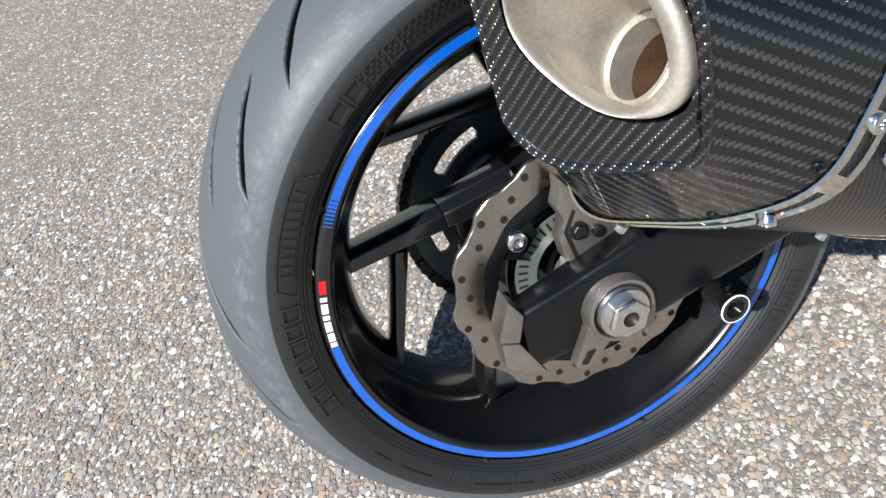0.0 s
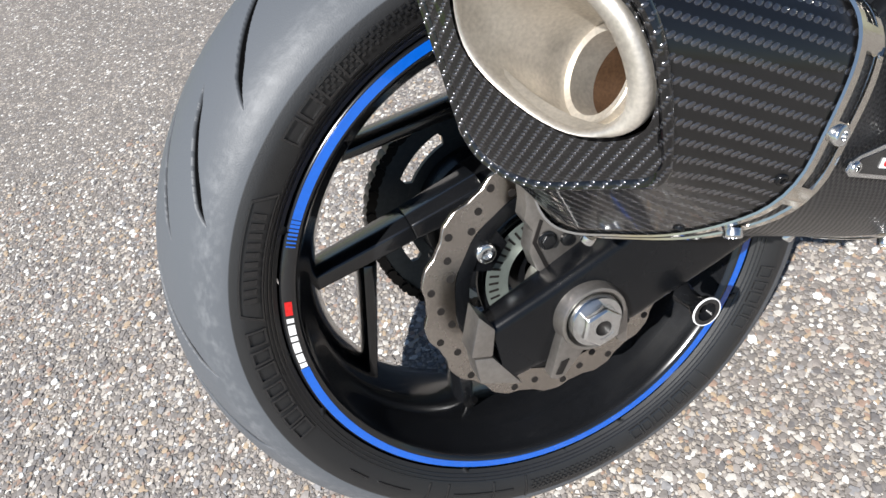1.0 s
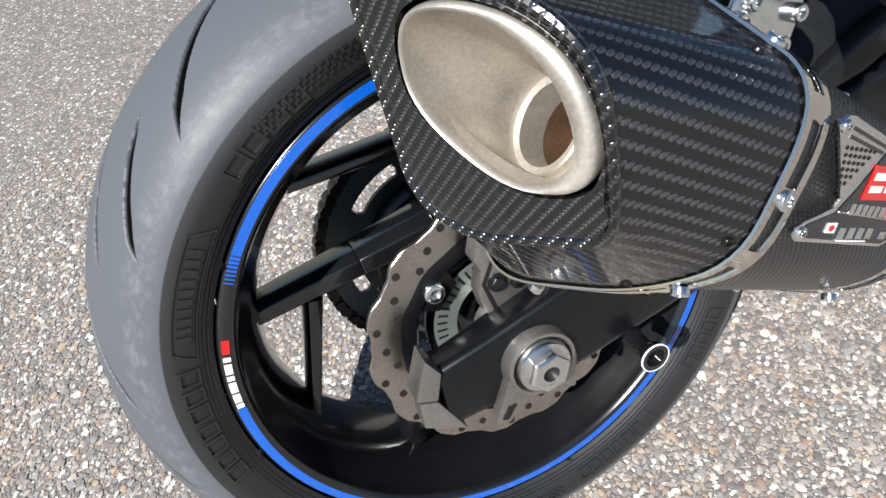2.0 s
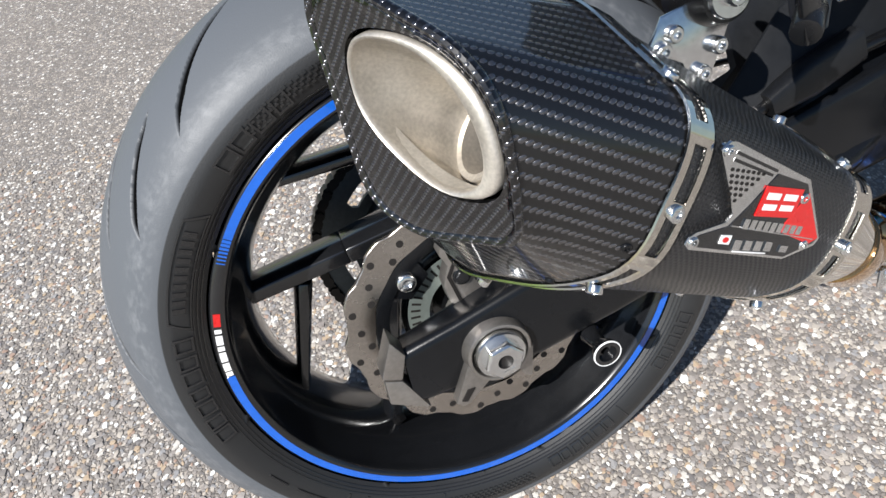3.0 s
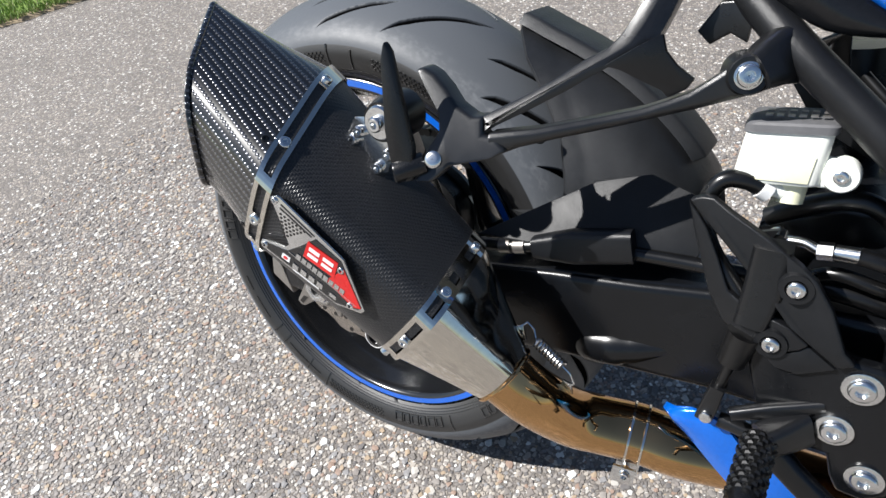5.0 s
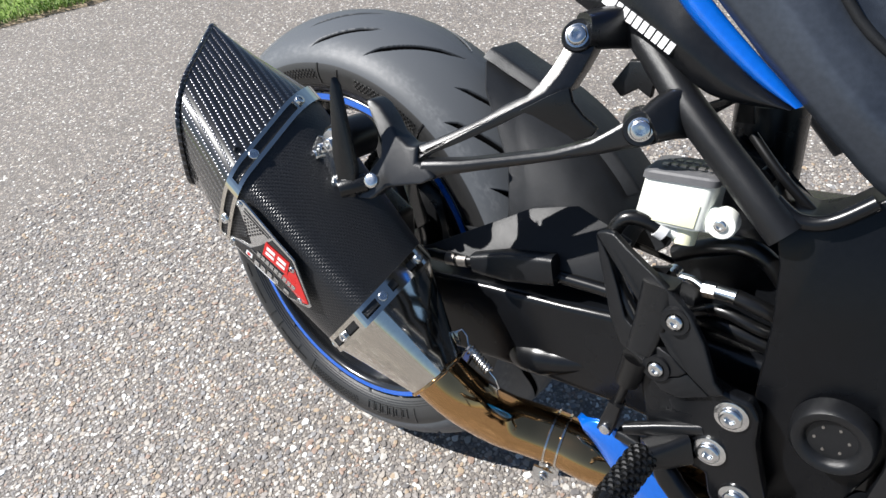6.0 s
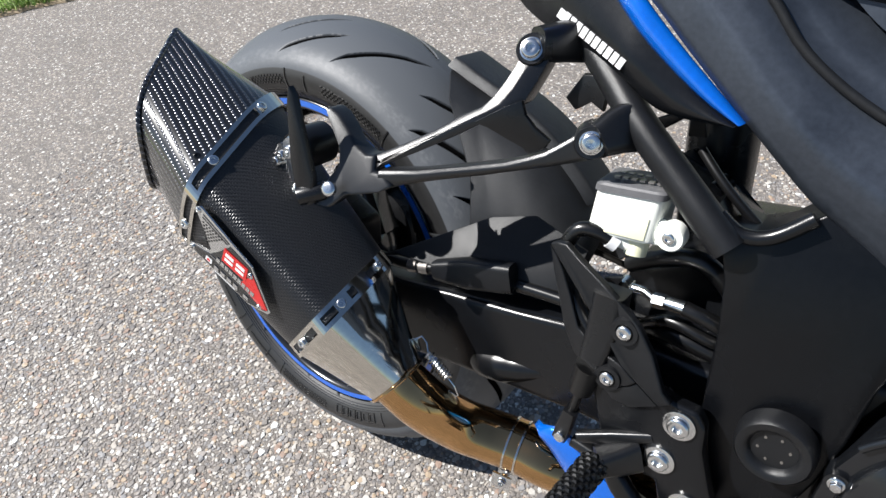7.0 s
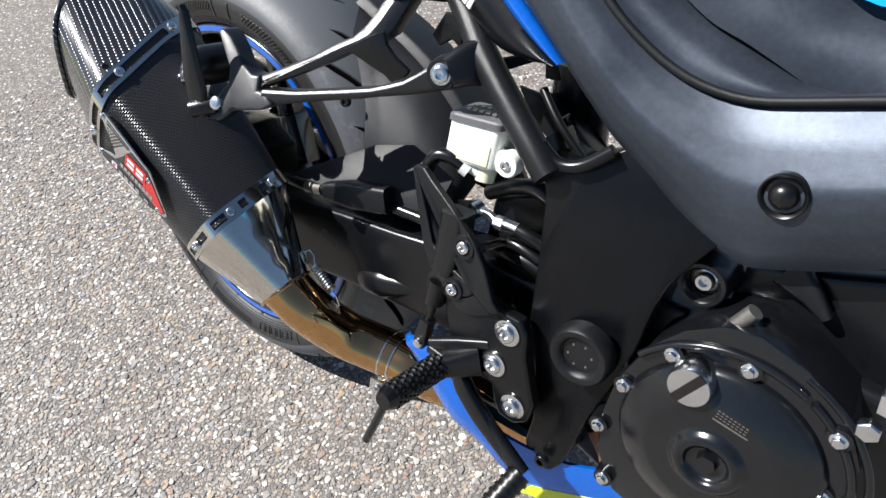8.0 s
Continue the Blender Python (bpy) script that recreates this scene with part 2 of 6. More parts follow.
M_ENGINE = mat("black_engine_paint", (0.0050, 0.0056, 0.0068), 0.2, bump=0.04, bump_scale=2400, vary=0.25, spec=0.6)
M_PLASTIC = mat("black_grained_plastic", (0.0068, 0.0072, 0.0082), 0.34, bump=0.22, bump_scale=2600, vary=0.2, spec=0.36)
M_FRAME = mat("satin_frame_coating", (0.0026, 0.0029, 0.0037), 0.26, bump=0.10, bump_scale=1800, vary=0.25, spec=0.26)
M_PANEL = mat("metallic_dark_panel", (0.062, 0.073, 0.092), 0.4, metal=0.75, bump=0.18, bump_scale=2000, vary=0.18)
M_GRAIN = mat("grained_grey_plastic", (0.0140, 0.0150, 0.0170), 0.46, bump=0.35, bump_scale=1400, vary=0.2, spec=0.42)
M_DISC = mat("brushed_disc_steel", (0.43, 0.395, 0.36), 0.26, metal=1.0, vary=0.18, scale=90, bump=0.06, bump_scale=2500)
M_CHROME = mat("polished_steel", (0.70, 0.67, 0.61), 0.075, metal=1.0, vary=0.08)
M_ZINC = mat("zinc_plated_steel", (0.74, 0.75, 0.75), 0.2, metal=1.0, vary=0.12)
M_LINER = mat("bead_blasted_steel", (0.58, 0.54, 0.48), 0.5, metal=0.85, vary=0.2, scale=110, bump=0.12, bump_scale=2600)
# near-black fill: paints the shade inside holes, slots and recesses
M_RECESS_SHADE = mat("painted_recess_shade", (0.012, 0.010, 0.009), 0.6, metal=0.3, vary=0.3)
M_CORE = mat("brown_sooty_core", (0.10, 0.055, 0.03), 0.6, metal=0.4, vary=0.4, scale=150)
M_HEAT = mat("straw_tinted_steel", (0.52, 0.31, 0.14), 0.06, metal=1.0, vary=0.08, scale=18)
M_RUST = mat("rusty_header_steel", (0.20, 0.085, 0.04), 0.55, metal=0.5, vary=0.4, scale=60)
M_ALLOY = mat("cast_grey_alloy", (0.30, 0.28, 0.26), 0.36, metal=0.85, vary=0.15, bump=0.08, bump_scale=2500)
M_TONE = mat("green_grey_steel", (0.25, 0.29, 0.27), 0.4, metal=0.7, vary=0.1)
M_CHAIN = mat("oily_chain_steel", (0.010, 0.009, 0.008), 0.34, metal=0.5, vary=0.3)
M_SPROCKET = mat("dark_sprocket_steel", (0.075, 0.088, 0.095), 0.4, metal=0.6, vary=0.2)
M_TANKBLUE = mat("metallic_blue_paint", (0.0008, 0.125, 0.60), 0.16, metal=0.4, coat=1.0, bump=0.08, bump_scale=3500)
M_CYAN = mat("pale_blue_paint", (0.005, 0.33, 0.66), 0.2, coat=1.0)
M_YELLOW = mat("acid_yellow_foil", (0.62, 0.70, 0.03), 0.35, coat=0.4)
M_RESERVOIR = mat("milky_plastic", (0.78, 0.80, 0.74), 0.35, vary=0.05)
M_FLUID = mat("brake_fluid_plastic", (0.74, 0.73, 0.52), 0.35, vary=0.06)
M_LIDGREY = mat("grey_plastic_lid", (0.10, 0.10, 0.105), 0.45, bump=0.2, bump_scale=2000)
M_HOSE = mat("rubber_hose", (0.004, 0.004, 0.0042), 0.30, vary=0.2, spec=0.5)
M_CARBON = carbon("glossy_woven_carbon", 0.0028, 0.26, 0.8, True)
M_CARBON_FACE = carbon("fine_twill_carbon", 0.0019, 0.17, 0.9, True)
M_CARBON_MATT = carbon("matt_fine_carbon", 0.0024, 0.28, 0.6, False, coat=0.04, twill=2.0, base=(0.0120, 0.0124, 0.0138))
M_PAVE = paving("washed_gravel_paving")
M_STONES = ramp_stone("gravel_stones", "island")
M_STONE = ramp_stone("gravel_stone", "object")


# ---- mesh tools, all in the bike's axes ----
def part(name, verts, faces, material, parent, label="", smooth=40.0, uv=None, sipe_shade=None, bevel=0.0, segs=2, kind=""):
    """Links verts and faces as one mesh object under a thing or a part. uv: one pair for each vertex."""
    me = bpy.data.meshes.new(name)
    me.from_pydata([tuple(v) for v in verts], [], faces)
    if uv is not None:
        lay = me.uv_layers.new(name="weave")
        for lp in me.loops:
            lay.data[lp.index].uv = uv[lp.vertex_index]
    if sipe_shade is not None:
        lay = me.uv_layers.new(name="sipe_shade")
        for lp in me.loops:
            lay.data[lp.index].uv = (sipe_shade[lp.vertex_index], 0.0)
    if bevel:
        bm = bmesh.new(); bm.from_mesh(me)
        bmesh.ops.recalc_face_normals(bm, faces=bm.faces)
        ed = [e for e in bm.edges if len(e.link_faces) == 2 and e.calc_face_angle() > radians(28)]
        bmesh.ops.bevel(bm, geom=ed, offset=bevel, segments=segs, profile=0.6, affect="EDGES", clamp_overlap=True)
        bm.to_mesh(me); bm.free()
    else:
        bm = bmesh.new(); bm.from_mesh(me)
        bmesh.ops.recalc_face_normals(bm, faces=bm.faces)
        bm.to_mesh(me); bm.free()
    for p in me.polygons: p.use_smooth = True
    me.set_sharp_from_angle(angle=radians(smooth))
    me.materials.append(material)
    ob = new(name, me)
    ob.parent = parent
    if label: ob["label"] = label
    if kind: ob["kind"] = kind
    return ob


def V(*a): return np.array(a, float)


def smooth_path(pts, n=8, closed=False):
    """A Catmull-Rom curve through pts."""
    p = [V(*q) for q in pts]
    out = []
    m = len(p)
    for i in range(m if closed else m - 1):
        g = (lambda j: p[j % m]) if closed else (lambda j: p[min(max(j, 0), m - 1)])
        a, b, c, d = g(i - 1), g(i), g(i + 1), g(i + 2)
        for s in range(n):
            t = s / n
            out.append(0.5 * (2 * b + (c - a) * t + (2 * a - 5 * b + 4 * c - d) * t * t + (3 * b - a - 3 * c + d) * t ** 3))
    if not closed: out.append(p[-1])
    return out


def rings(loops, closed_ends=True, uvs=False):
    """Skin a list of loops of equal length."""
    n = len(loops[0])
    verts = [v for lp in loops for v in lp]
    faces = []
    for j in range(len(loops) - 1):
        for i in range(n):
            a, b = j * n + i, j * n + (i + 1) % n
            faces.append((a, b, b + n, a + n))
    if closed_ends:
        faces.append(tuple(range(n))[::-1])
        faces.append(tuple((len(loops) - 1) * n + i for i in range(n)))
    return verts, faces


def tube(pts, radius, seg=16, squash=None):
    """A round bar along pts; radius: one number or one for each point."""
    p = [V(*q) for q in pts]
    rad = radius if isinstance(radius, (list, tuple)) else [radius] * len(p)
    up = None
    loops = []
    for i, q in enumerate(p):
        t = p[min(i + 1, len(p) - 1)] - p[max(i - 1, 0)]
        t = t / np.linalg.norm(t)
        if up is None:
            up = np.cross(t, V(0, 0, 1) if abs(t[2]) < 0.9 else V(1, 0, 0))
        up = up - t * (up @ t); up = up / np.linalg.norm(up)
        w = np.cross(t, up)
        s = squash or 1.0
        loops.append([q + rad[i] * (math.cos(a) * up + s * math.sin(a) * w) for a in np.linspace(0, 2 * math.pi, seg, endpoint=False)])
    return rings(loops)


def lathe(profile, centre=(0, 0, 0), axis=(0, 1, 0), seg=64, start=0.0, sweep=360.0, closed=True):
    """Turn (along the axis, radius) pairs about an axis; closed: the profile is a ring of its own."""
    ax = V(*axis) / np.linalg.norm(axis)
    ref = V(1, 0, 0) if abs(ax[0]) < 0.9 else V(0, 0, 1)
    e1 = ref - ax * (ref @ ax); e1 = e1 / np.linalg.norm(e1)
    e2 = np.cross(e1, ax)
    c = V(*centre)
    full = abs(sweep - 360) < 1e-6
    k = seg if full else seg + 1
    n = len(profile)
    verts, faces = [], []
    for i in range(k):
        a = radians(start + sweep * i / seg)
        d = math.cos(a) * e1 + math.sin(a) * e2
        verts += [c + ax * h + d * r for h, r in profile]
    for i in range(seg):
        for j in range(n if closed else n - 1):
            a, b = i * n + j, i * n + (j + 1) % n
            a2, b2 = ((i + 1) % k) * n + j, ((i + 1) % k) * n + (j + 1) % n
            faces.append((a, b, b2, a2))
    if closed and not full:
        faces.append(tuple(range(n))); faces.append(tuple((k - 1) * n + j for j in range(n))[::-1])
    return verts, faces


def plate(outline, y0, y1, tilt=None):
    """A plate with an (x, z) outline between two values of y; tilt(x, z) adds to y."""
    f = tilt or (lambda x, z: 0.0)
    n = len(outline)
    verts = [V(x, y0 + f(x, z), z) for x, z in outline] + [V(x, y1 + f(x, z), z) for x, z in outline]
    faces = [tuple(range(n)), tuple(range(2 * n - 1, n - 1, -1))] + [(i, (i + 1) % n, n + (i + 1) % n, n + i) for i in range(n)]
    return verts, faces


def slab(corners, normal, thick):
    """A plate from 3D corners, thickened along a direction."""
    d = V(*normal) / np.linalg.norm(normal) * thick
    n = len(corners)
    verts = [V(*c) for c in corners] + [V(*c) + d for c in corners]
    faces = [tuple(range(n)), tuple(range(2 * n - 1, n - 1, -1))] + [(i, (i + 1) % n, n + (i + 1) % n, n + i) for i in range(n)]
    return verts, faces


def round_poly(corners, radii, n=6):
    """Corners in space, rounded off; n + 1 points for each corner."""
    c = [V(*q) for q in corners]
    out = []
    for i in range(len(c)):
        a, b, d = c[i - 1], c[i], c[(i + 1) % len(c)]
        r = radii[i] if isinstance(radii, (list, tuple)) else radii
        ra, rd = min(r, 0.48 * np.linalg.norm(a - b)), min(r, 0.48 * np.linalg.norm(d - b))
        p, q = b + (a - b) / np.linalg.norm(a - b) * ra, b + (d - b) / np.linalg.norm(d - b) * rd
        for s in range(n + 1):
            t = s / n
            out.append((1 - t) ** 2 * p + 2 * t * (1 - t) * b + t * t * q)
    return out


def join(*parts):
    verts, faces = [], []
    for v, f in parts:
        o = len(verts)
        verts += list(v)
        faces += [tuple(i + o for i in q) for q in f]
    return verts, faces


def dense(loop, per_edge):
    out = []
    for i in range(len(loop)):
        a, b = loop[i], loop[(i + 1) % len(loop)]
        out += [a + (b - a) * s / per_edge for s in range(per_edge)]
    return out


def bolt(name, at, normal, r, material, parent, label="", height=None, socket=True, flange=0.0, hexagon=False):
    """A screw: a rounded head with a hexagon socket, or a hexagon head, on its washer."""
    h = height or r * 0.6
    ax = V(*normal) / np.linalg.norm(normal)
    if hexagon:
        e1 = np.cross(ax, V(0.3, 0.2, 1)); e1 = e1 / np.linalg.norm(e1); e2 = np.cross(ax, e1)
        ring = lambda z, k: [V(*at) + ax * z + r * k * (math.cos(a) * e1 + math.sin(a) * e2) for a in np.linspace(0, 2 * math.pi, 6, endpoint=False)]
        v = rings([ring(-0.002, 1), ring(h * 0.85, 1), ring(h, 0.86)])
        if flange: v = join(v, lathe([(-0.002, 0.0005), (-0.002, flange), (h * 0.2, flange), (h * 0.3, flange * 0.8), (h * 0.3, 0.0005)], at, ax, 24))
        return part(name, *v, material, parent, label, bevel=0.0004)
    s = r * 0.48
    prof = [(-0.003, 0.0004), (-0.003, r * 0.96), (h * 0.55, r), (h * 0.85, r * 0.93), (h, r * 0.78), (h, s), (h * 0.35, s * 0.94), (h * 0.3, 0.0004)] if socket else \
        [(-0.003, 0.0004), (-0.003, r * 0.96), (h * 0.5, r), (h * 0.85, r * 0.86), (h, r * 0.5), (h, 0.0004)]
    v = lathe(prof, at, ax, 18)
    if flange: v = join(v, lathe([(-0.003, 0.0005), (-0.003, flange), (h * 0.18, flange), (h * 0.22, flange * 0.95), (h * 0.22, 0.0005)], at, ax, 24))
    return part(name, *v, material, parent, label)


bike = new("motorcycle")
bike.matrix_world = BIKE
bike.empty_display_size = 0.1
tagged(bike, "black and blue sports motorcycle leaning on gravel paving", "motorcycle")


# ---- rear wheel ----
TYRE = [(0.0, 0.325), (0.02, 0.3231), (0.04, 0.3172), (0.06, 0.3065), (0.076, 0.294), (0.0865, 0.280), (0.0905, 0.266), (0.0895, 0.256), (0.085, 0.245), (0.0775, 0.235)]


_tp = smooth_path([(y, r, 0) for y, r in TYRE][::-1], 10)
_len = np.concatenate([[0], np.cumsum([np.linalg.norm(b - a) for a, b in zip(_tp, _tp[1:])])])
TYRE_S, TYRE_Y, TYRE_R = _len, np.array([p[0] for p in _tp]), np.array([p[1] for p in _tp])
TYRE_LEN = _len[-1]


def groove_depth(theta, y):
    """Depth of the tread's sipes at angle theta (degrees) and distance y from the middle plane (arrays)."""
    depth = np.zeros_like(theta)
    for side in (-1, 1):
        for k in range(8):
            base = 45.0 * k + (0 if side < 0 else 22.5)
            for t0, t1, y0, y1, wid in ((84.8, 66.0, 0.0795, 0.011, 0.0034), (102.6, 85.2, 0.0810, 0.041, 0.0033), (107.3, 90.0, 0.0525, 0.008, 0.0031)):
                # way along the groove from 0 to 1, bowed
                yy = y * side
                f = (y0 - yy) / (y0 - y1)
                mid = t0 + base + (t1 - t0) * (np.clip(f, 0, 1) ** 1.05)
                off = ((theta - mid + 180) % 360 - 180) * math.pi / 180 * 0.31
                slope = (t1 - t0) * math.pi / 180 * 0.31 / (y0 - y1)
                d = np.abs(off) / math.sqrt(1 + slope * slope)
                w = wid * np.clip(np.minimum(f, 1 - f) * 4.5, 0, 1)
                depth = np.maximum(depth, np.where((f > 0) & (f < 1), np.clip((w - d) / 0.0009, 0, 1), 0))
    return depth * 0.0075


def build_tyre():
    near = np.concatenate([np.linspace(0, 0.05, 34)[:-1], np.arange(0.05, TYRE_LEN, 0.00062), [TYRE_LEN]])
    far = np.linspace(TYRE_LEN, 0, 70)[1:]
    s = np.concatenate([near, far])
    side = np.concatenate([-np.ones(len(near)), np.ones(len(far))])
    y, r = np.interp(s, TYRE_S, TYRE_Y) * side, np.interp(s, TYRE_S, TYRE_R)
    th = np.concatenate([np.arange(30, 215, 0.125), np.arange(215, 390, 0.42)])
    nt = len(th)
    T, Y = np.meshgrid(th, y, indexing="ij")
    G = groove_depth(T, Y)
    R = np.repeat(r[None, :], nt, 0) - G
    X, Z = R * np.cos(np.radians(T)), R * np.sin(np.radians(T))
    # flattened where it stands on the ground
    sn, cs_ = math.sin(radians(LEAN_DEG)), math.cos(radians(LEAN_DEG))
    sunk = np.minimum(HUB + sn * Y + cs_ * Z - 0.0005, 0.0)
    Y, Z = Y - sunk * sn, Z - sunk * cs_
    verts = np.stack([X, Y, Z], -1).reshape(-1, 3)
    m = len(s)
    i, j = np.meshgrid(np.arange(nt), np.arange(m - 1), indexing="ij")
    a, b = i * m + j, ((i + 1) % nt) * m + j
    faces = np.stack([a, a + 1, b + 1, b], -1).reshape(-1, 4)
    uv = np.stack([np.radians(T) * 0.3, np.repeat(s[None, :], nt, 0)], -1).reshape(-1, 2)
    return part("rear_tyre", verts.tolist(), faces.tolist(), M_RUBBER, bike, "worn black road tyre with curved sipes and scuffed shoulders", uv=uv.tolist(), sipe_shade=(G / 0.0075).reshape(-1).tolist())


tyre = build_tyre()


def on_wall(theta, rad, lift=0.0):
    """A point on the right side wall of the tyre at an angle and radius."""
    y = np.interp(rad, TYRE_R[:60][np.argsort(TYRE_R[:60])], TYRE_Y[:60][np.argsort(TYRE_R[:60])])
    a = radians(theta)
    return V(rad * math.cos(a), -(y + lift), rad * math.sin(a))


def wall_patch(t0, t1, r0, r1, lift=0.0012, slant=0.0):
    """A raised patch on the side wall; slant shifts its outer edge by degrees."""
    k = max(2, int(abs(t1 - t0) / 1.5))
    rr = np.linspace(r0, r1, 4)
    loops = []
    for i in range(k + 1):
        t = t0 + (t1 - t0) * i / k
        loops.append([on_wall(t + slant * (q - r0) / (r1 - r0), q, lift) for q in rr] + [on_wall(t + slant * (q - r0) / (r1 - r0), q, -0.001) for q in rr[::-1]])
    return rings(loops)


def wall_outline(t0, t1, r0, r1, w, lift=0.0016):
    """One raised mark on the side wall: a continuous block outline of stroke width w metres."""
    dw = math.degrees(w / ((r0 + r1) / 2)) * (1 if t1 > t0 else -1)
    out, inn = [], []
    n = 4
    for (ta, ra), (tb, rb), (ia, ja), (ib, jb) in (((t0, r0), (t1, r0), (t0 + dw, r0 + w), (t1 - dw, r0 + w)), ((t1, r0), (t1, r1), (t1 - dw, r0 + w), (t1 - dw, r1 - w)),
                                                   ((t1, r1), (t0, r1), (t1 - dw, r1 - w), (t0 + dw, r1 - w)), ((t0, r1), (t0, r0), (t0 + dw, r1 - w), (t0 + dw, r0 + w))):
        out += [(ta + (tb - ta) * i / n, ra + (rb - ra) * i / n) for i in range(n)]
        inn += [(ia + (ib - ia) * i / n, ja + (jb - ja) * i / n) for i in range(n)]
    loops = [[on_wall(*q, -0.001) for q in out], [on_wall(*q, lift) for q in out], [on_wall(*q, lift) for q in inn], [on_wall(*q, -0.001) for q in inn]]
    return rings(loops + [loops[0]], False)


WIDE = (0.90, 0.78, 0.84, 0.72)
for start, step, count, r0, r1 in ((-168.0, -3.9, 7, 0.2465, 0.2625), (130.5, -4.6, 4, 0.248, 0.263), (-40.5, 3.4, 5, 0.2475, 0.2615), (30.0, -4.2, 7, 0.2465, 0.2625), (-78.0, 3.4, 6, 0.2475, 0.2615)):
    for i in range(count):
        part("raised_mark", *wall_outline(start + i * step, start + i * step + step * WIDE[i % 4], r0, r1, 0.0019), M_TEXT, tyre)
# long arrow-ended frame beside the large marks
for a0, a1 in ((139, 164), (-5, 20)):
    part("raised_frame", *join(wall_patch(a0, a1, 0.246, 0.2472), wall_patch(a0 + 2, a1 - 2, 0.2635, 0.2647), wall_patch(a0, a0 + 0.5, 0.246, 0.2647, slant=2), wall_patch(a1 - 0.5, a1, 0.246, 0.2647, slant=-2),
                               *[wall_patch(a0 + 4 + i * 1.75, a0 + 5 + i * 1.75, 0.2505, 0.2605) for i in range(10)]), M_TEXT, tyre)
# fields of fine raised studs and the thin moulded rings
for a0 in (-106, 62, 100):
    part("stud_field", *join(*[wall_patch(a0 + 1.35 * i + (0.6 if j % 2 else 0), a0 + 1.35 * i + 0.75 + (0.6 if j % 2 else 0), 0.252 + 0.0032 * j, 0.2541 + 0.0032 * j) for i in range(17) for j in range(4)]), M_TEXT, tyre)
    part("raised_tick", *wall_patch(a0 - 1.5, a0 - 1.1, 0.246, 0.272), M_TEXT, tyre)
for a0 in (-133, -128, -116, 91, -55):
    part("raised_tick", *wall_patch(a0, a0 + 0.4, 0.247, 0.268), M_TEXT, tyre)
for a0, w in ((-154, 6), (-146, 9), (-126, 12), (-122, 12)):
    part("fine_marking", *join(*[wall_patch(a0 + i * 0.55, a0 + i * 0.55 + 0.35, 0.2565, 0.2585) for i in range(int(w / 0.55))]), M_TEXT, tyre)
for q in (0.2385, 0.2415, 0.2445):
    part("moulded_ring", *wall_patch(0, 359.9, q, q + 0.0008, 0.0006), M_TEXT, tyre)

RIM = [(-0.0765, 0.2335), (-0.0785, 0.2315), (-0.0785, 0.2225), (-0.0765, 0.2195), (-0.071, 0.2175), (-0.064, 0.2150), (-0.050, 0.2060), (-0.030, 0.1985), (0.0, 0.195), (0.030, 0.1985), (0.050, 0.206),
       (0.064, 0.215), (0.0765, 0.2195), (0.0785, 0.2225), (0.0785, 0.2315), (0.0765, 0.2335), (0.070, 0.2330), (0.066, 0.222), (0.0, 0.204), (-0.066, 0.222), (-0.070, 0.2330)]
rim = part("rear_wheel_rim", *lathe(RIM, seg=160), M_RIM, bike, "gloss black cast alloy wheel rim", smooth=50)
STRIPE = [(-0.0790, 0.2235), (-0.0790, 0.2308), (-0.0784, 0.2308), (-0.0784, 0.2235)]
stripe = part("rim_stripe", *lathe(STRIPE, seg=200, start=178.8, sweep=325.0), M_BLUE, rim, "blue reflective rim stripe")
# thin hatching where the stripe fades out, then the printed segment
for i in range(7):
    part("stripe_hatch", *lathe(STRIPE, seg=3, start=144.0 + 0.9 * i, sweep=0.72 - 0.08 * i), M_BLUE, rim)
for a0, a1, m_ in ((161.8, 165.0, M_RED), (165.8, 166.8, M_WHITE), (167.4, 169.8, M_WHITE), (170.3, 171.4, M_WHITE), (171.9, 174.4, M_WHITE), (174.9, 177.0, M_WHITE), (177.4, 178.5, M_WHITE)):
    part("rim_print", *lathe([(-0.0790, 0.2242), (-0.0790, 0.2300), (-0.0784, 0.2300), (-0.0784, 0.2242)], seg=4, start=a0, sweep=a1 - a0), m_, rim)
part("wheel_hub", *lathe([(-0.075, 0.018), (-0.075, 0.034), (-0.05, 0.04), (-0.03, 0.058), (-0.018, 0.066), (0.02, 0.066), (0.035, 0.056), (0.06, 0.052), (0.06, 0.018)], seg=48), M_RIM, rim)


def bar(a, b, wa, wb, ya0, ya1, yb0, yb1):
    """A tapering spoke from a to b in (x, z), with widths in the wheel's plane and faces in y at both ends."""
    a, b = V(*a), V(*b)
    d = (b - a) / np.linalg.norm(b - a)
    n = V(-d[1], d[0])

    def sec(c, w, y0, y1):
        h = w / 2
        q = [(-h, y0 + 0.3 * (y1 - y0)), (-h * 0.55, y0), (h * 0.55, y0), (h, y0 + 0.3 * (y1 - y0)), (h * 0.85, y1), (-h * 0.85, y1)]
        return [V(c[0] + n[0] * u, yy, c[1] + n[1] * u) for u, yy in q]
    k = 5
    return rings([sec(a + (b - a) * i / k, wa + (wb - wa) * i / k, ya0 + (yb0 - ya0) * i / k, ya1 + (yb1 - ya1) * i / k) for i in range(k + 1)])


def pol(r, deg): return (r * math.cos(radians(deg)), r * math.sin(radians(deg)))


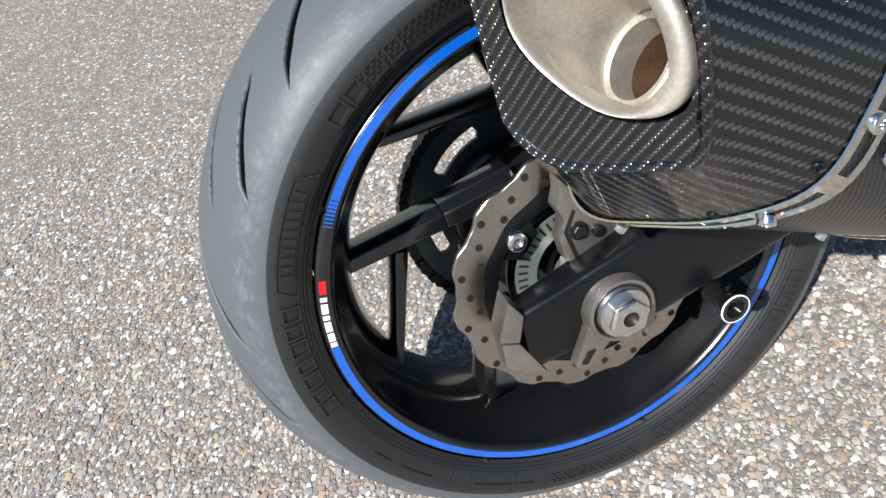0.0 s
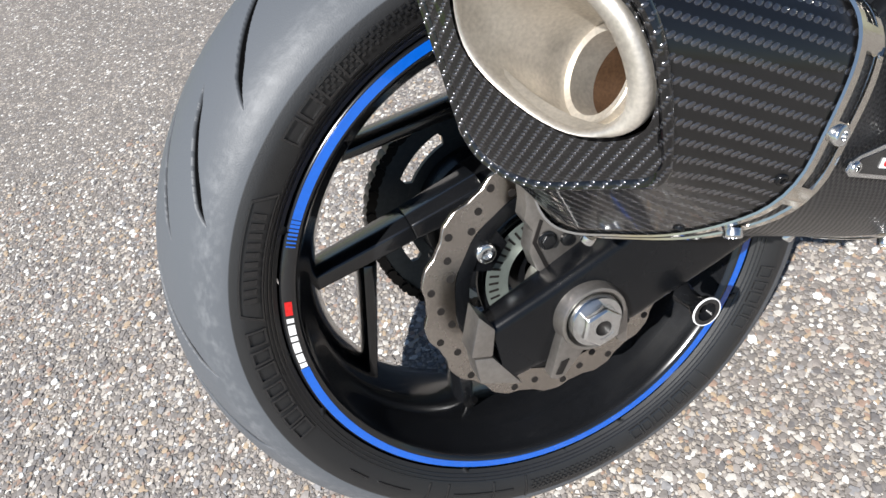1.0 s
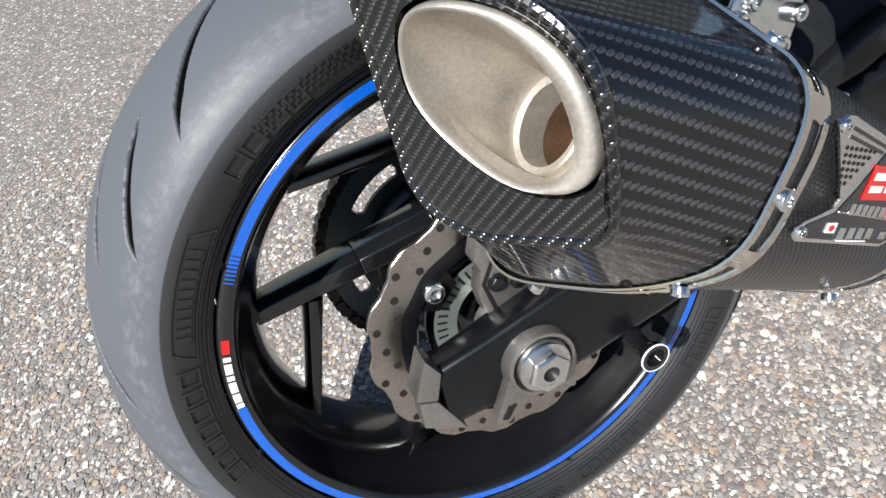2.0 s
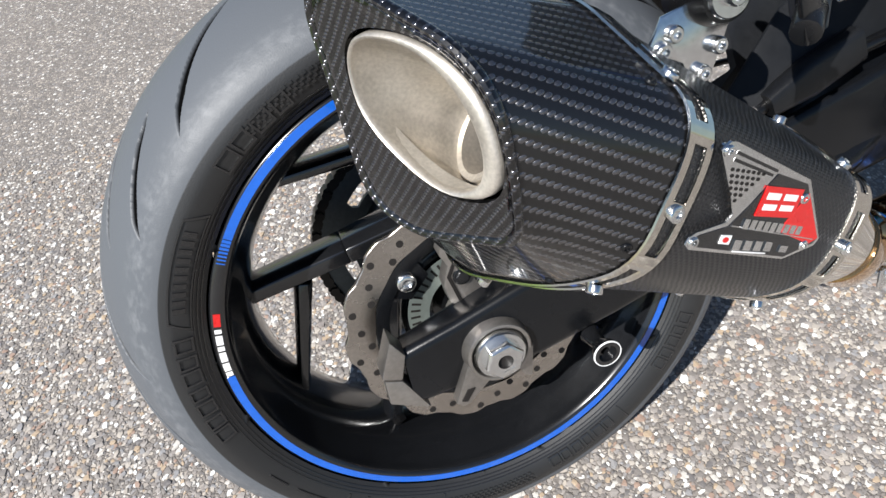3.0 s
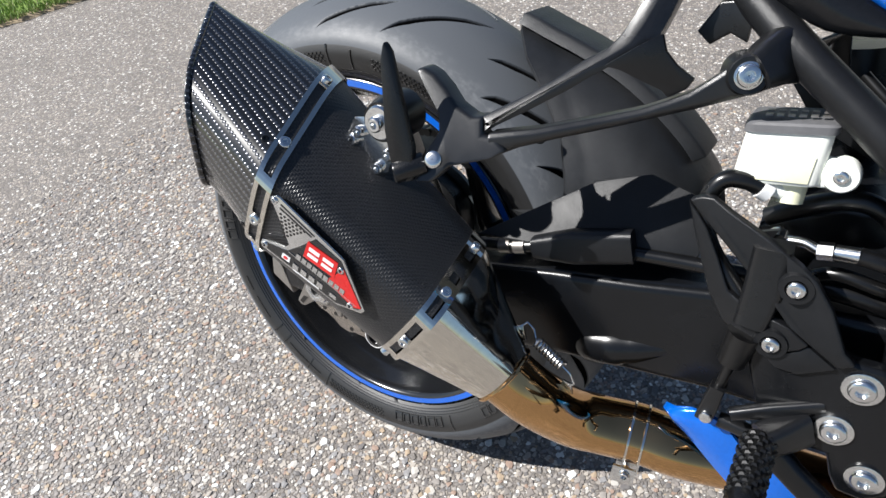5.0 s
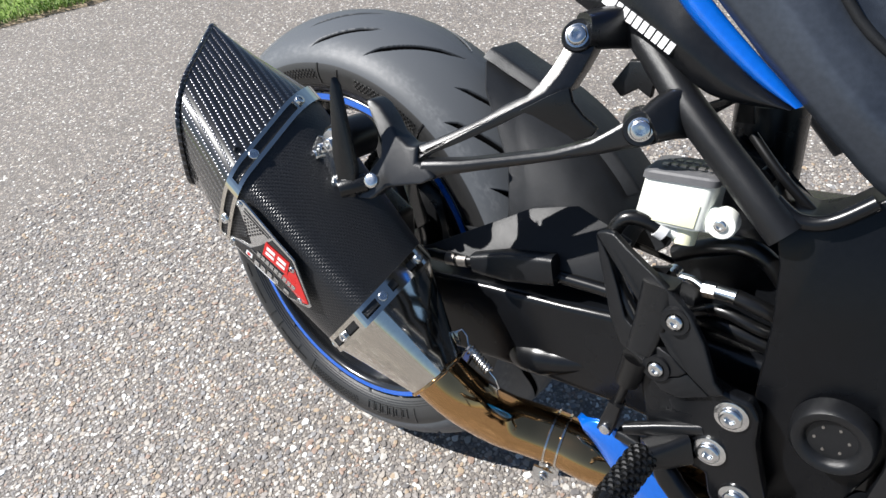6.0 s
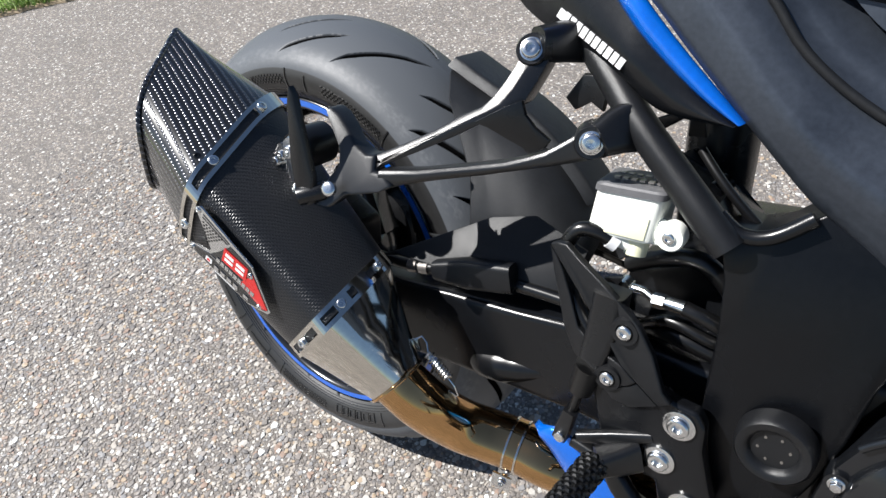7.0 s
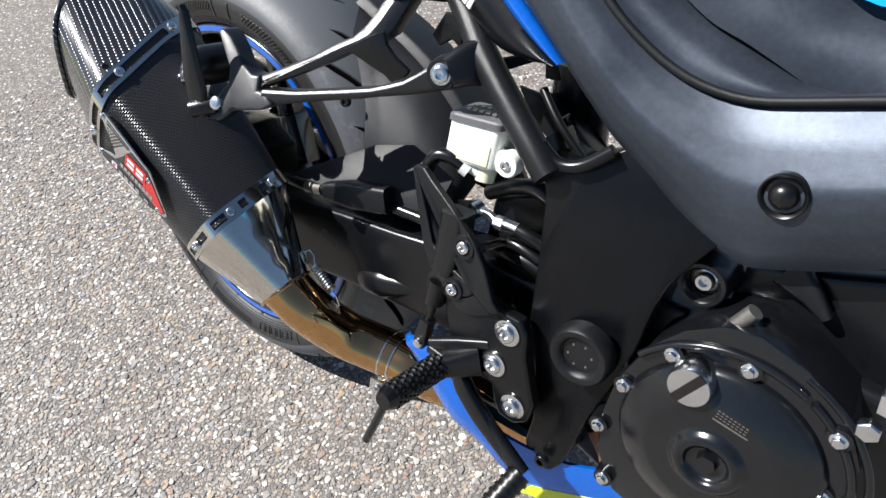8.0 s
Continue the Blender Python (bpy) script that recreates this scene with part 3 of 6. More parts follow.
for k in range(5):
    o = -72.0 * k
    part("spoke", *join(bar(pol(0.067, 107 + o), pol(0.1088, 150.1 + o), 0.036, 0.027, -0.026, 0.02, -0.022, 0.018), bar(pol(0.1088, 150.1 + o), pol(0.2020, 168.5 + o), 0.027, 0.0235, -0.022, 0.018, -0.018, 0.016),
                        bar(pol(0.148, 165.5 + o), pol(0.2010, 206.0 + o), 0.019, 0.0135, -0.0175, 0.016, -0.018, 0.016)), M_RIM, rim, bevel=0.0018)
# valve and its nut between two spokes
part("air_valve", *tube([(-0.0985, -0.02, -0.172), (-0.094, -0.026, -0.164), (-0.091, -0.030, -0.159)], [0.0055, 0.0045, 0.004], 12), M_HOSE, rim)

# ---- rear brake ----
YD = -0.100


def disc_outline(r0, amp, n, seg):
    return [(r0 + amp * max(-1, min(1, 1.6 * math.cos(n * a)))) for a in np.linspace(0, 2 * math.pi, seg, endpoint=False)]


def build_disc():
    seg = 240
    rad = disc_outline(0.1205, 0.0022, 14, seg)
    verts, faces = [], []
    an = np.linspace(0, 2 * math.pi, seg, endpoint=False)
    for i, a in enumerate(an):
        c, s = math.cos(a), math.sin(a)
        ri = 0.0940 + 0.0007 * math.cos(14 * a)
        for y, r in ((YD, ri), (YD, rad[i] - 0.0006), (YD + 0.0006, rad[i]), (YD + 0.0045, rad[i]), (YD + 0.005, ri)):
            verts.append((r * c, y, r * s))
    for i in range(seg):
        for j in range(5):
            a, b = i * 5 + j, i * 5 + (j + 1) % 5
            a2, b2 = ((i + 1) % seg) * 5 + j, ((i + 1) % seg) * 5 + (j + 1) % 5
            faces.append((a, b, b2, a2))
    return part("brake_disc", verts, faces, M_DISC, bike, "wavy drilled stainless brake disc", smooth=30)


disc = build_disc()
# drill holes are not cut: dark discs on the face paint their shade
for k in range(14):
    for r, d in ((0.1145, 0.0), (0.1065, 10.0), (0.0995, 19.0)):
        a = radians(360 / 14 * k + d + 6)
        part("drilled_hole", *lathe([(0, 0.0002), (0, 0.0034), (0.0012, 0.0034), (0.0012, 0.0002)], (r * math.cos(a), YD - 0.0005, r * math.sin(a)), (0, 1, 0), 12), M_RECESS_SHADE, disc)
carrier = part("disc_carrier", *join(lathe([(-0.082, 0.045), (-0.082, 0.066), (-0.076, 0.066), (-0.076, 0.045)], seg=60), *[plate([pol(0.0625, a - 13), pol(0.083, a - 15), pol(0.088, a), pol(0.083, a + 15), pol(0.0625, a + 13)], -0.0965, -0.078) for a in range(63, 423, 72)], lathe([(-0.099, 0.080), (-0.0995, 0.0935), (-0.094, 0.0937), (-0.090, 0.080)], seg=90)), M_SATIN, disc, "black disc carrier", bevel=0.001)
for a in (135, 207, 279, 351, 63):
    x, z = pol(0.0768, a)
    bolt("disc_bolt", (x, -0.098, z), (0, -1, 0), 0.0092, M_ZINC, disc, height=0.005)
tone = part("sensor_ring", *lathe([(-0.0875, 0.0400), (-0.0875, 0.0605), (-0.0860, 0.0605), (-0.0860, 0.0400)], seg=72), M_TONE, bike, "slotted green-grey speed sensor ring")
# slots are dark slabs laid on the ring, their shade painted in
for k in range(48):
    a = radians(7.5 * k)
    c = V(0.0535 * math.cos(a), -0.0878, 0.0535 * math.sin(a))
    d, n = V(math.cos(a), 0, math.sin(a)), V(-math.sin(a), 0, math.cos(a))
    part("slot", *slab([c - d * 0.0045 - n * 0.0011, c + d * 0.0045 - n * 0.0011, c + d * 0.0045 + n * 0.0011, c - d * 0.0045 + n * 0.0011], (0, 1, 0), 0.0012), M_RECESS_SHADE, tone)
part("axle_spacer", *lathe([(-0.150, 0.013), (-0.150, 0.021), (-0.118, 0.021), (-0.112, 0.028), (-0.095, 0.028), (-0.095, 0.013)], seg=36), M_ALLOY, bike)
# caliper bracket and caliper above the arm
cal = part("caliper_bracket", *plate([(-0.0201, 0.1118), (-0.0155, 0.1053), (-0.0033, 0.0913), (0.0088, 0.0730), (0.0267, 0.0555), (0.0170, 0.0387), (0.0038, 0.0358), (-0.0174, 0.0307), (-0.0249, 0.0383), (-0.0273, 0.0568), (-0.0206, 0.0741), (-0.0258, 0.0864), (-0.0214, 0.0982)], -0.128, -0.110), M_ALLOY, bike, "grey cast caliper bracket", bevel=0.002)
# recess drawn as a near-black plate on the face, its shade painted
part("bracket_recess", *plate([(-0.0132, 0.0821), (-0.0111, 0.0803), (-0.0200, 0.0641), (-0.0140, 0.0379), (-0.0172, 0.0370), (-0.0234, 0.0644)], -0.1290, -0.1275), M_RECESS_SHADE, cal)
part("caliper_body", *plate([(0.005, 0.115), (0.06, 0.130), (0.105, 0.11), (0.11, 0.07), (0.07, 0.05), (0.03, 0.07)], -0.150, -0.062), M_CAST, bike, "black brake caliper", bevel=0.006)
bolt("caliper_bolt", (-0.0107, -0.1290, 0.0617), (0, -1, 0), 0.0065, M_CAST, cal, hexagon=True, flange=0.008)
bolt("caliper_bolt", (0.0050, -0.1290, 0.0560), (0, -1, 0), 0.0055, M_CAST, cal, socket=False)
part("pad_pin", *tube([(-0.005, -0.125, 0.088), (0.012, -0.125, 0.066)], 0.006, 14), M_ALLOY, cal)

# ---- chain side, seen through the wheel ----
spr = part("sprocket", *join(lathe([(0.078, 0.0995), (0.078, 0.121), (0.084, 0.121), (0.084, 0.0995)], seg=120), lathe([(0.078, 0.045), (0.078, 0.0855), (0.084, 0.0855), (0.084, 0.045)], seg=90)), M_SPROCKET, bike, "steel chain sprocket")
for k in range(6):
    part("sprocket_web", *plate([pol(0.084, 60 * k + 92.5 - 13), pol(0.0925, 60 * k + 92.5 - 10.5), pol(0.101, 60 * k + 92.5 - 12.5), pol(0.1025, 60 * k + 92.5), pol(0.101, 60 * k + 92.5 + 12.5), pol(0.0925, 60 * k + 92.5 + 10.5), pol(0.084, 60 * k + 92.5 + 13), pol(0.0855, 60 * k + 92.5)], 0.0783, 0.0837), M_SPROCKET, spr)
part("sprocket_carrier", *lathe([(0.045, 0.02), (0.045, 0.058), (0.05, 0.072), (0.076, 0.074), (0.076, 0.02)], seg=60), M_CAST, bike)


def chain_spot(s):
    """A place on the chain's loop: round the sprocket at the back, then ahead above and below."""
    r, arc = 0.125, math.pi * 0.125
    if s < arc:
        a = math.pi / 2 + s / r
        return (r * math.cos(a), r * math.sin(a)), math.degrees(a) + 90
    s -= arc
    return (s, -r + s * 0.10), 0.0


chain = part("drive_chain", *tube([(0.0, 0.081, 0.125), (0.30, 0.081, 0.10), (0.5, 0.081, 0.09)], 0.004, 8), M_CHAIN, bike, "oily black drive chain")
for i in range(47):
    (x, z), turn = chain_spot(i * 0.0125)
    t = V(math.cos(radians(turn)), 0, math.sin(radians(turn))); n = V(-t[2], 0, t[0])
    ring = [V(x, 0, z) + t * 0.0075 * c + n * 0.0062 * s_ for c, s_ in ((-1.3, 0), (-0.9, 0.85), (-0.4, 0.9), (0, 0.62), (0.4, 0.9), (0.9, 0.85), (1.3, 0), (0.9, -0.85), (0.4, -0.9), (0, -0.62), (-0.4, -0.9), (-0.9, -0.85))]
    y0 = 0.0715 if i % 2 else 0.0740
    part("chain_link", *slab([q + V(0, y0, 0) for q in ring], (0, 1, 0), 0.019 - 2 * (y0 - 0.0715)), M_CHAIN, chain)

# ---- swing arm ----
def box_beam(stations):
    """A beam from (x, y of the outer face, depth, z low, z high) stations, with rounded edges."""
    loops = []
    for x, y, dep, z0, z1 in stations:
        loops.append(round_poly([(x, y, z0), (x, y, z1), (x, y + dep, z1), (x, y + dep, z0)], 0.009, 4))
    return rings(loops)


arm = part("swing_arm", *box_beam([(-0.078, -0.150, 0.03, -0.040, 0.020), (-0.03, -0.154, 0.034, -0.034, 0.034), (0.04, -0.158, 0.036, -0.026, 0.056), (0.12, -0.156, 0.04, -0.012, 0.078), (0.20, -0.152, 0.045, 0.004, 0.098),
                                   (0.28, -0.148, 0.05, 0.020, 0.116), (0.36, -0.146, 0.055, 0.034, 0.132), (0.44, -0.142, 0.06, 0.045, 0.150), (0.56, -0.135, 0.06, 0.05, 0.16)]), M_SATIN, bike, "satin black swing arm", smooth=35)
part("lower_swell", *tube(smooth_path([(0.300, -0.128, 0.036), (0.345, -0.133, 0.050), (0.385, -0.134, 0.066), (0.425, -0.134, 0.084)], 5), [0.006, 0.012, 0.016] + [0.021] * 4 + [0.018, 0.017, 0.015, 0.013, 0.011, 0.009, 0.007, 0.006, 0.004], 20), M_SATIN, arm)
part("arm_end_piece", *join(plate([(-0.101, 0.003), (-0.086, 0.038), (-0.076, 0.020), (-0.084, -0.004)], -0.1525, -0.128), plate([(-0.099, 0.000), (-0.084, -0.006), (-0.066, -0.045), (-0.100, -0.026)], -0.1515, -0.128)), M_ALLOY, arm, "pale machined end plug", bevel=0.002)
adj = part("axle_block", *join(lathe([(-0.160, 0.012), (-0.160, 0.0240), (-0.1665, 0.0252), (-0.1665, 0.0285), (-0.154, 0.0305), (-0.150, 0.0305), (-0.150, 0.012)], (0, 0, 0.0), (0, 1, 0), 48), plate([(-0.029, -0.004), (-0.046, -0.040), (-0.040, -0.045), (-0.034, -0.044), (-0.012, -0.026)], -0.164, -0.152), plate([(0.014, -0.024), (0.020, -0.036), (0.026, -0.038), (0.031, -0.004)], -0.164, -0.152)), M_ALLOY, arm, "grey cast axle block", bevel=0.0015)
# slot is not cut either: a dark plate paints its shade
part("adjuster_slot", *plate([(-0.034, -0.028), (-0.041, -0.038), (-0.036, -0.040), (-0.027, -0.028)], -0.1652, -0.163), M_RECESS_SHADE, adj)
part("axle_washer", *lathe([(-0.170, 0.010), (-0.170, 0.0215), (-0.166, 0.0230), (-0.164, 0.023), (-0.164, 0.010)], seg=40), M_ZINC, arm)
nut = part("axle_nut", *rings([[V(r * math.cos(a), y, r * math.sin(a)) for a in np.linspace(0.2, 0.2 + 2 * math.pi, 6, endpoint=False)] for y, r in ((-0.168, 0.0178), (-0.1775, 0.0178), (-0.1795, 0.0155), (-0.1795, 0.0100), (-0.172, 0.0095))], False), M_ZINC, arm, "large zinc plated axle nut", bevel=0.0008)
part("axle_end", *lathe([(-0.1790, 0.0068), (-0.1790, 0.0108), (-0.170, 0.0108), (-0.170, 0.0068)], seg=30), M_ZINC, arm)
# dark plug paints the shade of the deep bore
part("axle_bore", *lathe([(-0.1755, 0.0003), (-0.1755, 0.0072), (-0.170, 0.0072), (-0.170, 0.0003)], seg=24), M_RECESS_SHADE, arm)
# paddock stand bobbin with its pale ring
bob = part("stand_bobbin", *lathe([(-0.150, 0.004), (-0.150, 0.010), (-0.157, 0.008), (-0.168, 0.0075), (-0.174, 0.0115), (-0.181, 0.0130), (-0.181, 0.0085), (-0.176, 0.0085), (-0.176, 0.004)], (0.0905, 0, -0.029), (0, 1, 0), 40), M_RIM, arm, "black paddock stand bobbin")
part("bobbin_ring", *lathe([(-0.1813, 0.0122), (-0.1813, 0.0130), (-0.1803, 0.0133), (-0.1803, 0.0122)], (0.0905, 0, -0.029), (0, 1, 0), 48), M_WHITE, bob)

# ---- silencer ----
AX, LAT, UPW = V(0.8175, 0.0822, -0.5701), V(-0.0674, 0.9966, 0.0470), V(0.572, 0.0, 0.8202)
REAR, FRONT = V(0.064, -0.310, 0.181), V(0.212, -0.289, 0.092)


def rear_sec(l, u, out=0.0): return REAR + LAT * l + UPW * u + AX * (-0.29 * l - 0.2 * u + out)
def front_sec(l, u, out=0.0): return FRONT + LAT * l + UPW * u + AX * (-0.14 * l + out)


SEC_R = [(0.145, 0.070), (0.092, 0.082), (0.006, 0.054), (-0.004, 0.034), (0.001, -0.036), (0.045, -0.076), (0.130, -0.116), (0.158, -0.095)]
SEC_F = [(0.115, 0.050), (0.088, 0.058), (0.012, 0.042), (0.002, 0.022), (0.001, -0.028), (0.028, -0.060), (0.090, -0.088), (0.118, -0.070)]
FACE = [(-0.021, 0.135), (0.000, 0.152), (0.083, 0.110), (0.1025, 0.085), (0.1035, 0.045), (0.0985, 0.0045), (0.015, -0.0065), (-0.019, 0.014)]
FACE_ROUND = [0.02, 0.005, 0.02, 0.02, 0.03, 0.013, 0.022, 0.022]
# the outlet's collar: its outer edge and its lip, in the same order of corners
MOUTH_OUT = [(0.000, 0.103), (0.016, 0.119), (0.058, 0.114), (0.090, 0.091), (0.099, 0.058), (0.090, 0.0285), (0.046, 0.0265), (-0.001, 0.066)]
MOUTH = [(0.002, 0.102), (0.018, 0.1155), (0.054, 0.110), (0.079, 0.087), (0.0875, 0.056), (0.078, 0.032), (0.045, 0.0290), (0.002, 0.067)]
MOUTH_ROUND = [0.018, 0.02, 0.03, 0.026, 0.03, 0.022, 0.03, 0.03]
FB, FV, FH, FN = V(-0.063, -0.214, 0.173), V(-0.0369, 0.002, 0.9993), V(0.5133, -0.8580, 0.0207), V(0.8574, 0.5137, 0.0306)
ROUND = [0.03, 0.02, 0.012, 0.025, 0.025, 0.03, 0.03, 0.03]


def face_pt(h, v, d=0.0): return FB + FH * h + FV * v + FN * d
def grow(sec, k, c=(0.07, -0.01)): return [(c[0] + (l - c[0]) * (1 + k), c[1] + (u - c[1]) * (1 + k)) for l, u in sec]


def perimeter(loop):
    d = [0.0]
    for i in range(1, len(loop)): d.append(d[-1] + float(np.linalg.norm(loop[i] - loop[i - 1])))
    return d


def skin_loft(loops):
    """Loft with the weave's coordinates in metres: round the loops and along them. Loops are closed by a doubled seam."""
    verts, faces, uv = [], [], []
    n = len(loops[0]) + 1
    ref = perimeter(list(loops[0]) + [loops[0][0]])
    run = 0.0
    for j, lp in enumerate(loops):
        if j: run += float(np.mean([np.linalg.norm(a - b) for a, b in zip(lp, loops[j - 1])]))
        for i in range(n):
            verts.append(lp[i % (n - 1)]); uv.append((ref[i], run))
    for j in range(len(loops) - 1):
        for i in range(n - 1):
            a = j * n + i
            faces.append((a, a + 1, a + 1 + n, a + n))
    return verts, faces, uv


def between(a, b, k): return [p + (q - p) * k for p, q in zip(a, b)]


rear_loop = round_poly([rear_sec(*p) for p in SEC_R], ROUND)
front_loop = round_poly([front_sec(*p) for p in SEC_F], ROUND)
v, f, uv = skin_loft([between(rear_loop, front_loop, k) for k in (0, 0.1, 0.25, 0.5, 0.75, 0.9, 1.0)])
body = part("silencer_sleeve", v, f, M_CARBON_MATT, bike, "matt woven carbon silencer sleeve with a maker's badge", uv=uv)

face_loop = round_poly([face_pt(*p) for p in FACE], FACE_ROUND)
face_in = round_poly([face_pt(h * 0.94 + 0.003, w * 0.94 + 0.004, 0.0) for h, w in FACE], FACE_ROUND)
lip = [face_pt(0, 0, 0) * 0 + p + FN * 0.004 + (q - p) * 0.02 for p, q in zip(face_loop, face_in)]
cap_loops = [between(rear_loop, lip, k) for k in (0, 0.15, 0.3, 0.45, 0.6, 0.75, 0.9, 1.0)]
v, f, uv = skin_loft(cap_loops)
mid_i = int(np.argmin([np.linalg.norm(p - rear_sec(-0.002, 0.0)) for p in rear_loop]))
for j_, lp in enumerate(cap_loops):
    flat = [p - AX * float(p @ AX) for p in lp]
    d_ = perimeter(flat + [flat[0]])
    for i_ in range(len(lp) + 1):
        uv[j_ * (len(lp) + 1) + i_] = (d_[i_] - d_[mid_i] + float(lp[mid_i] @ UPW), -float(lp[i_ % len(lp)] @ AX))
cap = part("silencer_end_cap", v, f, M_CARBON, bike, "glossy woven carbon end cap with a slanted mouth", uv=uv)
mouth = round_poly([face_pt(*p) for p in MOUTH], MOUTH_ROUND)
collar = round_poly([face_pt(*p) for p in MOUTH_OUT], MOUTH_ROUND)
mouth_o = round_poly([face_pt(0.05 + (h - 0.05) * 1.045, 0.07 + (w - 0.07) * 1.045) for h, w in MOUTH_OUT], MOUTH_ROUND)
deep = [p + FN * 0.004 for p in mouth_o]
rim_out = [(p - q) / max(1e-6, np.linalg.norm(p - q)) for p, q in zip(face_loop, face_in)]
def rim_ring(o, d): return [p + r_ * o + FN * d for p, r_ in zip(lip, rim_out)]


fv, ff, fuv = skin_loft([lip, rim_ring(0.0016, -0.0006), rim_ring(0.0024, -0.0026), rim_ring(0.0018, -0.0048), rim_ring(0.0, -0.0060), rim_ring(-0.0026, -0.0056), rim_ring(-0.0044, -0.0042), [p + (q - p) * 0.25 - FN * 0.001 for p, q in zip(face_in, mouth_o)], between(face_in, mouth_o, 0.5), mouth_o, deep])
for i, p in enumerate(fv):
    q = p - FB
    fuv[i] = (float(q @ FH) * 0.7071 - float(q @ FV) * 0.7071, float(q @ FV) * 0.7071 + float(q @ FH) * 0.7071)
part("cap_face", fv, ff, M_CARBON_FACE, cap, "carbon mouth frame", uv=fuv)
INNER = V(0.0022, -0.2276, 0.2125)
e1 = FH - AX * (FH @ AX); e1 = e1 / np.linalg.norm(e1); e2 = np.cross(AX, e1); e2 = e2 if e2[2] > 0 else -e2


def circle_like(loop, centre, r):
    c = sum(loop) / len(loop)
    out = []
    for p in loop:
        a = math.atan2((p - c) @ e2, (p - c) @ e1)
        out.append(V(*centre) + r * (math.cos(a) * e1 + math.sin(a) * e2))
    return out


neck = circle_like(mouth, INNER, 0.0275)
def shifted(loop, d): return [p + FN * d for p in loop]


part("outlet_liner", *rings([shifted(collar, 0.014), shifted(collar, 0.003), shifted(between(collar, mouth, 0.12), -0.0006), shifted(between(collar, mouth, 0.45), -0.0016), shifted(between(collar, mouth, 0.8), -0.0010), shifted(mouth, 0.0006), shifted(between(mouth, collar, -0.04), 0.003),
                                     shifted(between(mouth, neck, 0.25), 0.002), between(mouth, neck, 0.5), between(mouth, neck, 0.75), neck, [p + AX * 0.004 for p in circle_like(mouth, INNER, 0.0245)]], False), M_LINER, cap, "pale bead-blasted steel outlet", smooth=60)
part("inner_pipe", *rings([circle_like(mouth, INNER + AX * 0.003, 0.0275), circle_like(mouth, INNER - AX * 0.005, 0.0272), circle_like(mouth, INNER - AX * 0.006, 0.0262), circle_like(mouth, INNER - AX * 0.005, 0.0225), circle_like(mouth, INNER + AX * 0.012, 0.0222)], False), M_LINER, cap, "heat-stained inner pipe flange")
part("pipe_core", *rings([circle_like(mouth, INNER + AX * 0.012, 0.0222), circle_like(mouth, INNER + AX * 0.078, 0.0220), circle_like(mouth, INNER + AX * 0.079, 0.001)], False), M_CORE, cap, "sooty perforated core")


def dense_round(secfun, sec, g, per_edge=5):
    return dense(round_poly([secfun(*p) for p in grow(sec, g)], ROUND), per_edge)


def band_dense(name, secfun, sec, w0, w1, windows, label):
    """A polished strap round the silencer, with windows cut through between its bars."""
    base, inner = dense_round(secfun, sec, 0.022), dense_round(secfun, sec, 0.004)
    n, wid = len(base), w1 - w0
    per = perimeter(base + [base[0]])
    cuts = (0.0, 0.25, 0.75, 1.0)
    verts, faces = [], []
    for i in range(n):
        verts += [base[i] + AX * (w0 + wid * k) for k in cuts] + [inner[i] + AX * (w0 + wid * k) for k in cuts]
    mid = [(per[i] + per[i + 1]) / 2 for i in range(n)]
    holed = [any(a <= m <= b for a, b in windows) for m in mid]
    for i in range(n):
        j = (i + 1) % n
        for m in range(3):
            if m == 1 and holed[i]:
                faces += [(i * 8 + 1, j * 8 + 1, j * 8 + 5, i * 8 + 5), (i * 8 + 2, j * 8 + 2, j * 8 + 6, i * 8 + 6)]
                if not holed[i - 1]: faces.append((i * 8 + 1, i * 8 + 2, i * 8 + 6, i * 8 + 5))
                if not holed[j]: faces.append((j * 8 + 1, j * 8 + 2, j * 8 + 6, j * 8 + 5))
            else:
                faces.append((i * 8 + m, j * 8 + m, j * 8 + m + 1, i * 8 + m + 1))
        faces += [(i * 8, j * 8, j * 8 + 4, i * 8 + 4), (i * 8 + 3, j * 8 + 3, j * 8 + 7, i * 8 + 7)]
    return part(name, verts, faces, M_CHROME, body, label, smooth=35)


def way_of(secfun, sec, targets):
    """Distances round the strap that lie nearest to the given (l, u) places."""
    base = dense_round(secfun, sec, 0.022)
    per = perimeter(base)
    return [per[int(np.argmin([np.linalg.norm(p - secfun(*t)) for p in base]))] for t in targets]


def windows_between(marks, gap):
    w = sorted(marks)
    return [(a + gap, b - gap) for a, b in zip(w, w[1:]) if b - a > 2.4 * gap]


STUD_R = [(0.098, 0.081), (0.027, 0.061), (-0.002, 0.0), (0.027, -0.063), (0.110, -0.108)]
STUD_F = [(0.085, 0.058), (0.030, 0.047), (0.0, 0.0), (0.028, -0.062), (0.085, -0.086)]
EXTRA_R, EXTRA_F = [(0.062, 0.0725), (-0.001, 0.042), (0.000, -0.034)], [(0.058, 0.052), (0.006, 0.030), (0.001, -0.03)]
part_r = band_dense("rear_band", rear_sec, SEC_R, -0.004, 0.014, windows_between(way_of(rear_sec, SEC_R, STUD_R + EXTRA_R), 0.006), "polished slotted band")
part_f = band_dense("front_band", front_sec, SEC_F, -0.012, 0.006, windows_between(way_of(front_sec, SEC_F, STUD_F + EXTRA_F), 0.006), "polished slotted band")


def outward(sec, l, u):
    d = V(l - 0.07, u + 0.01)
    return LAT * d[0] * 0.7 + UPW * d[1]


for l, u in STUD_R:
    p = rear_sec(*grow([(l, u)], 0.024)[0], 0.005)
    bolt("band_screw", p, outward(SEC_R, l, u), 0.0052, M_ZINC, part_r, height=0.0022)
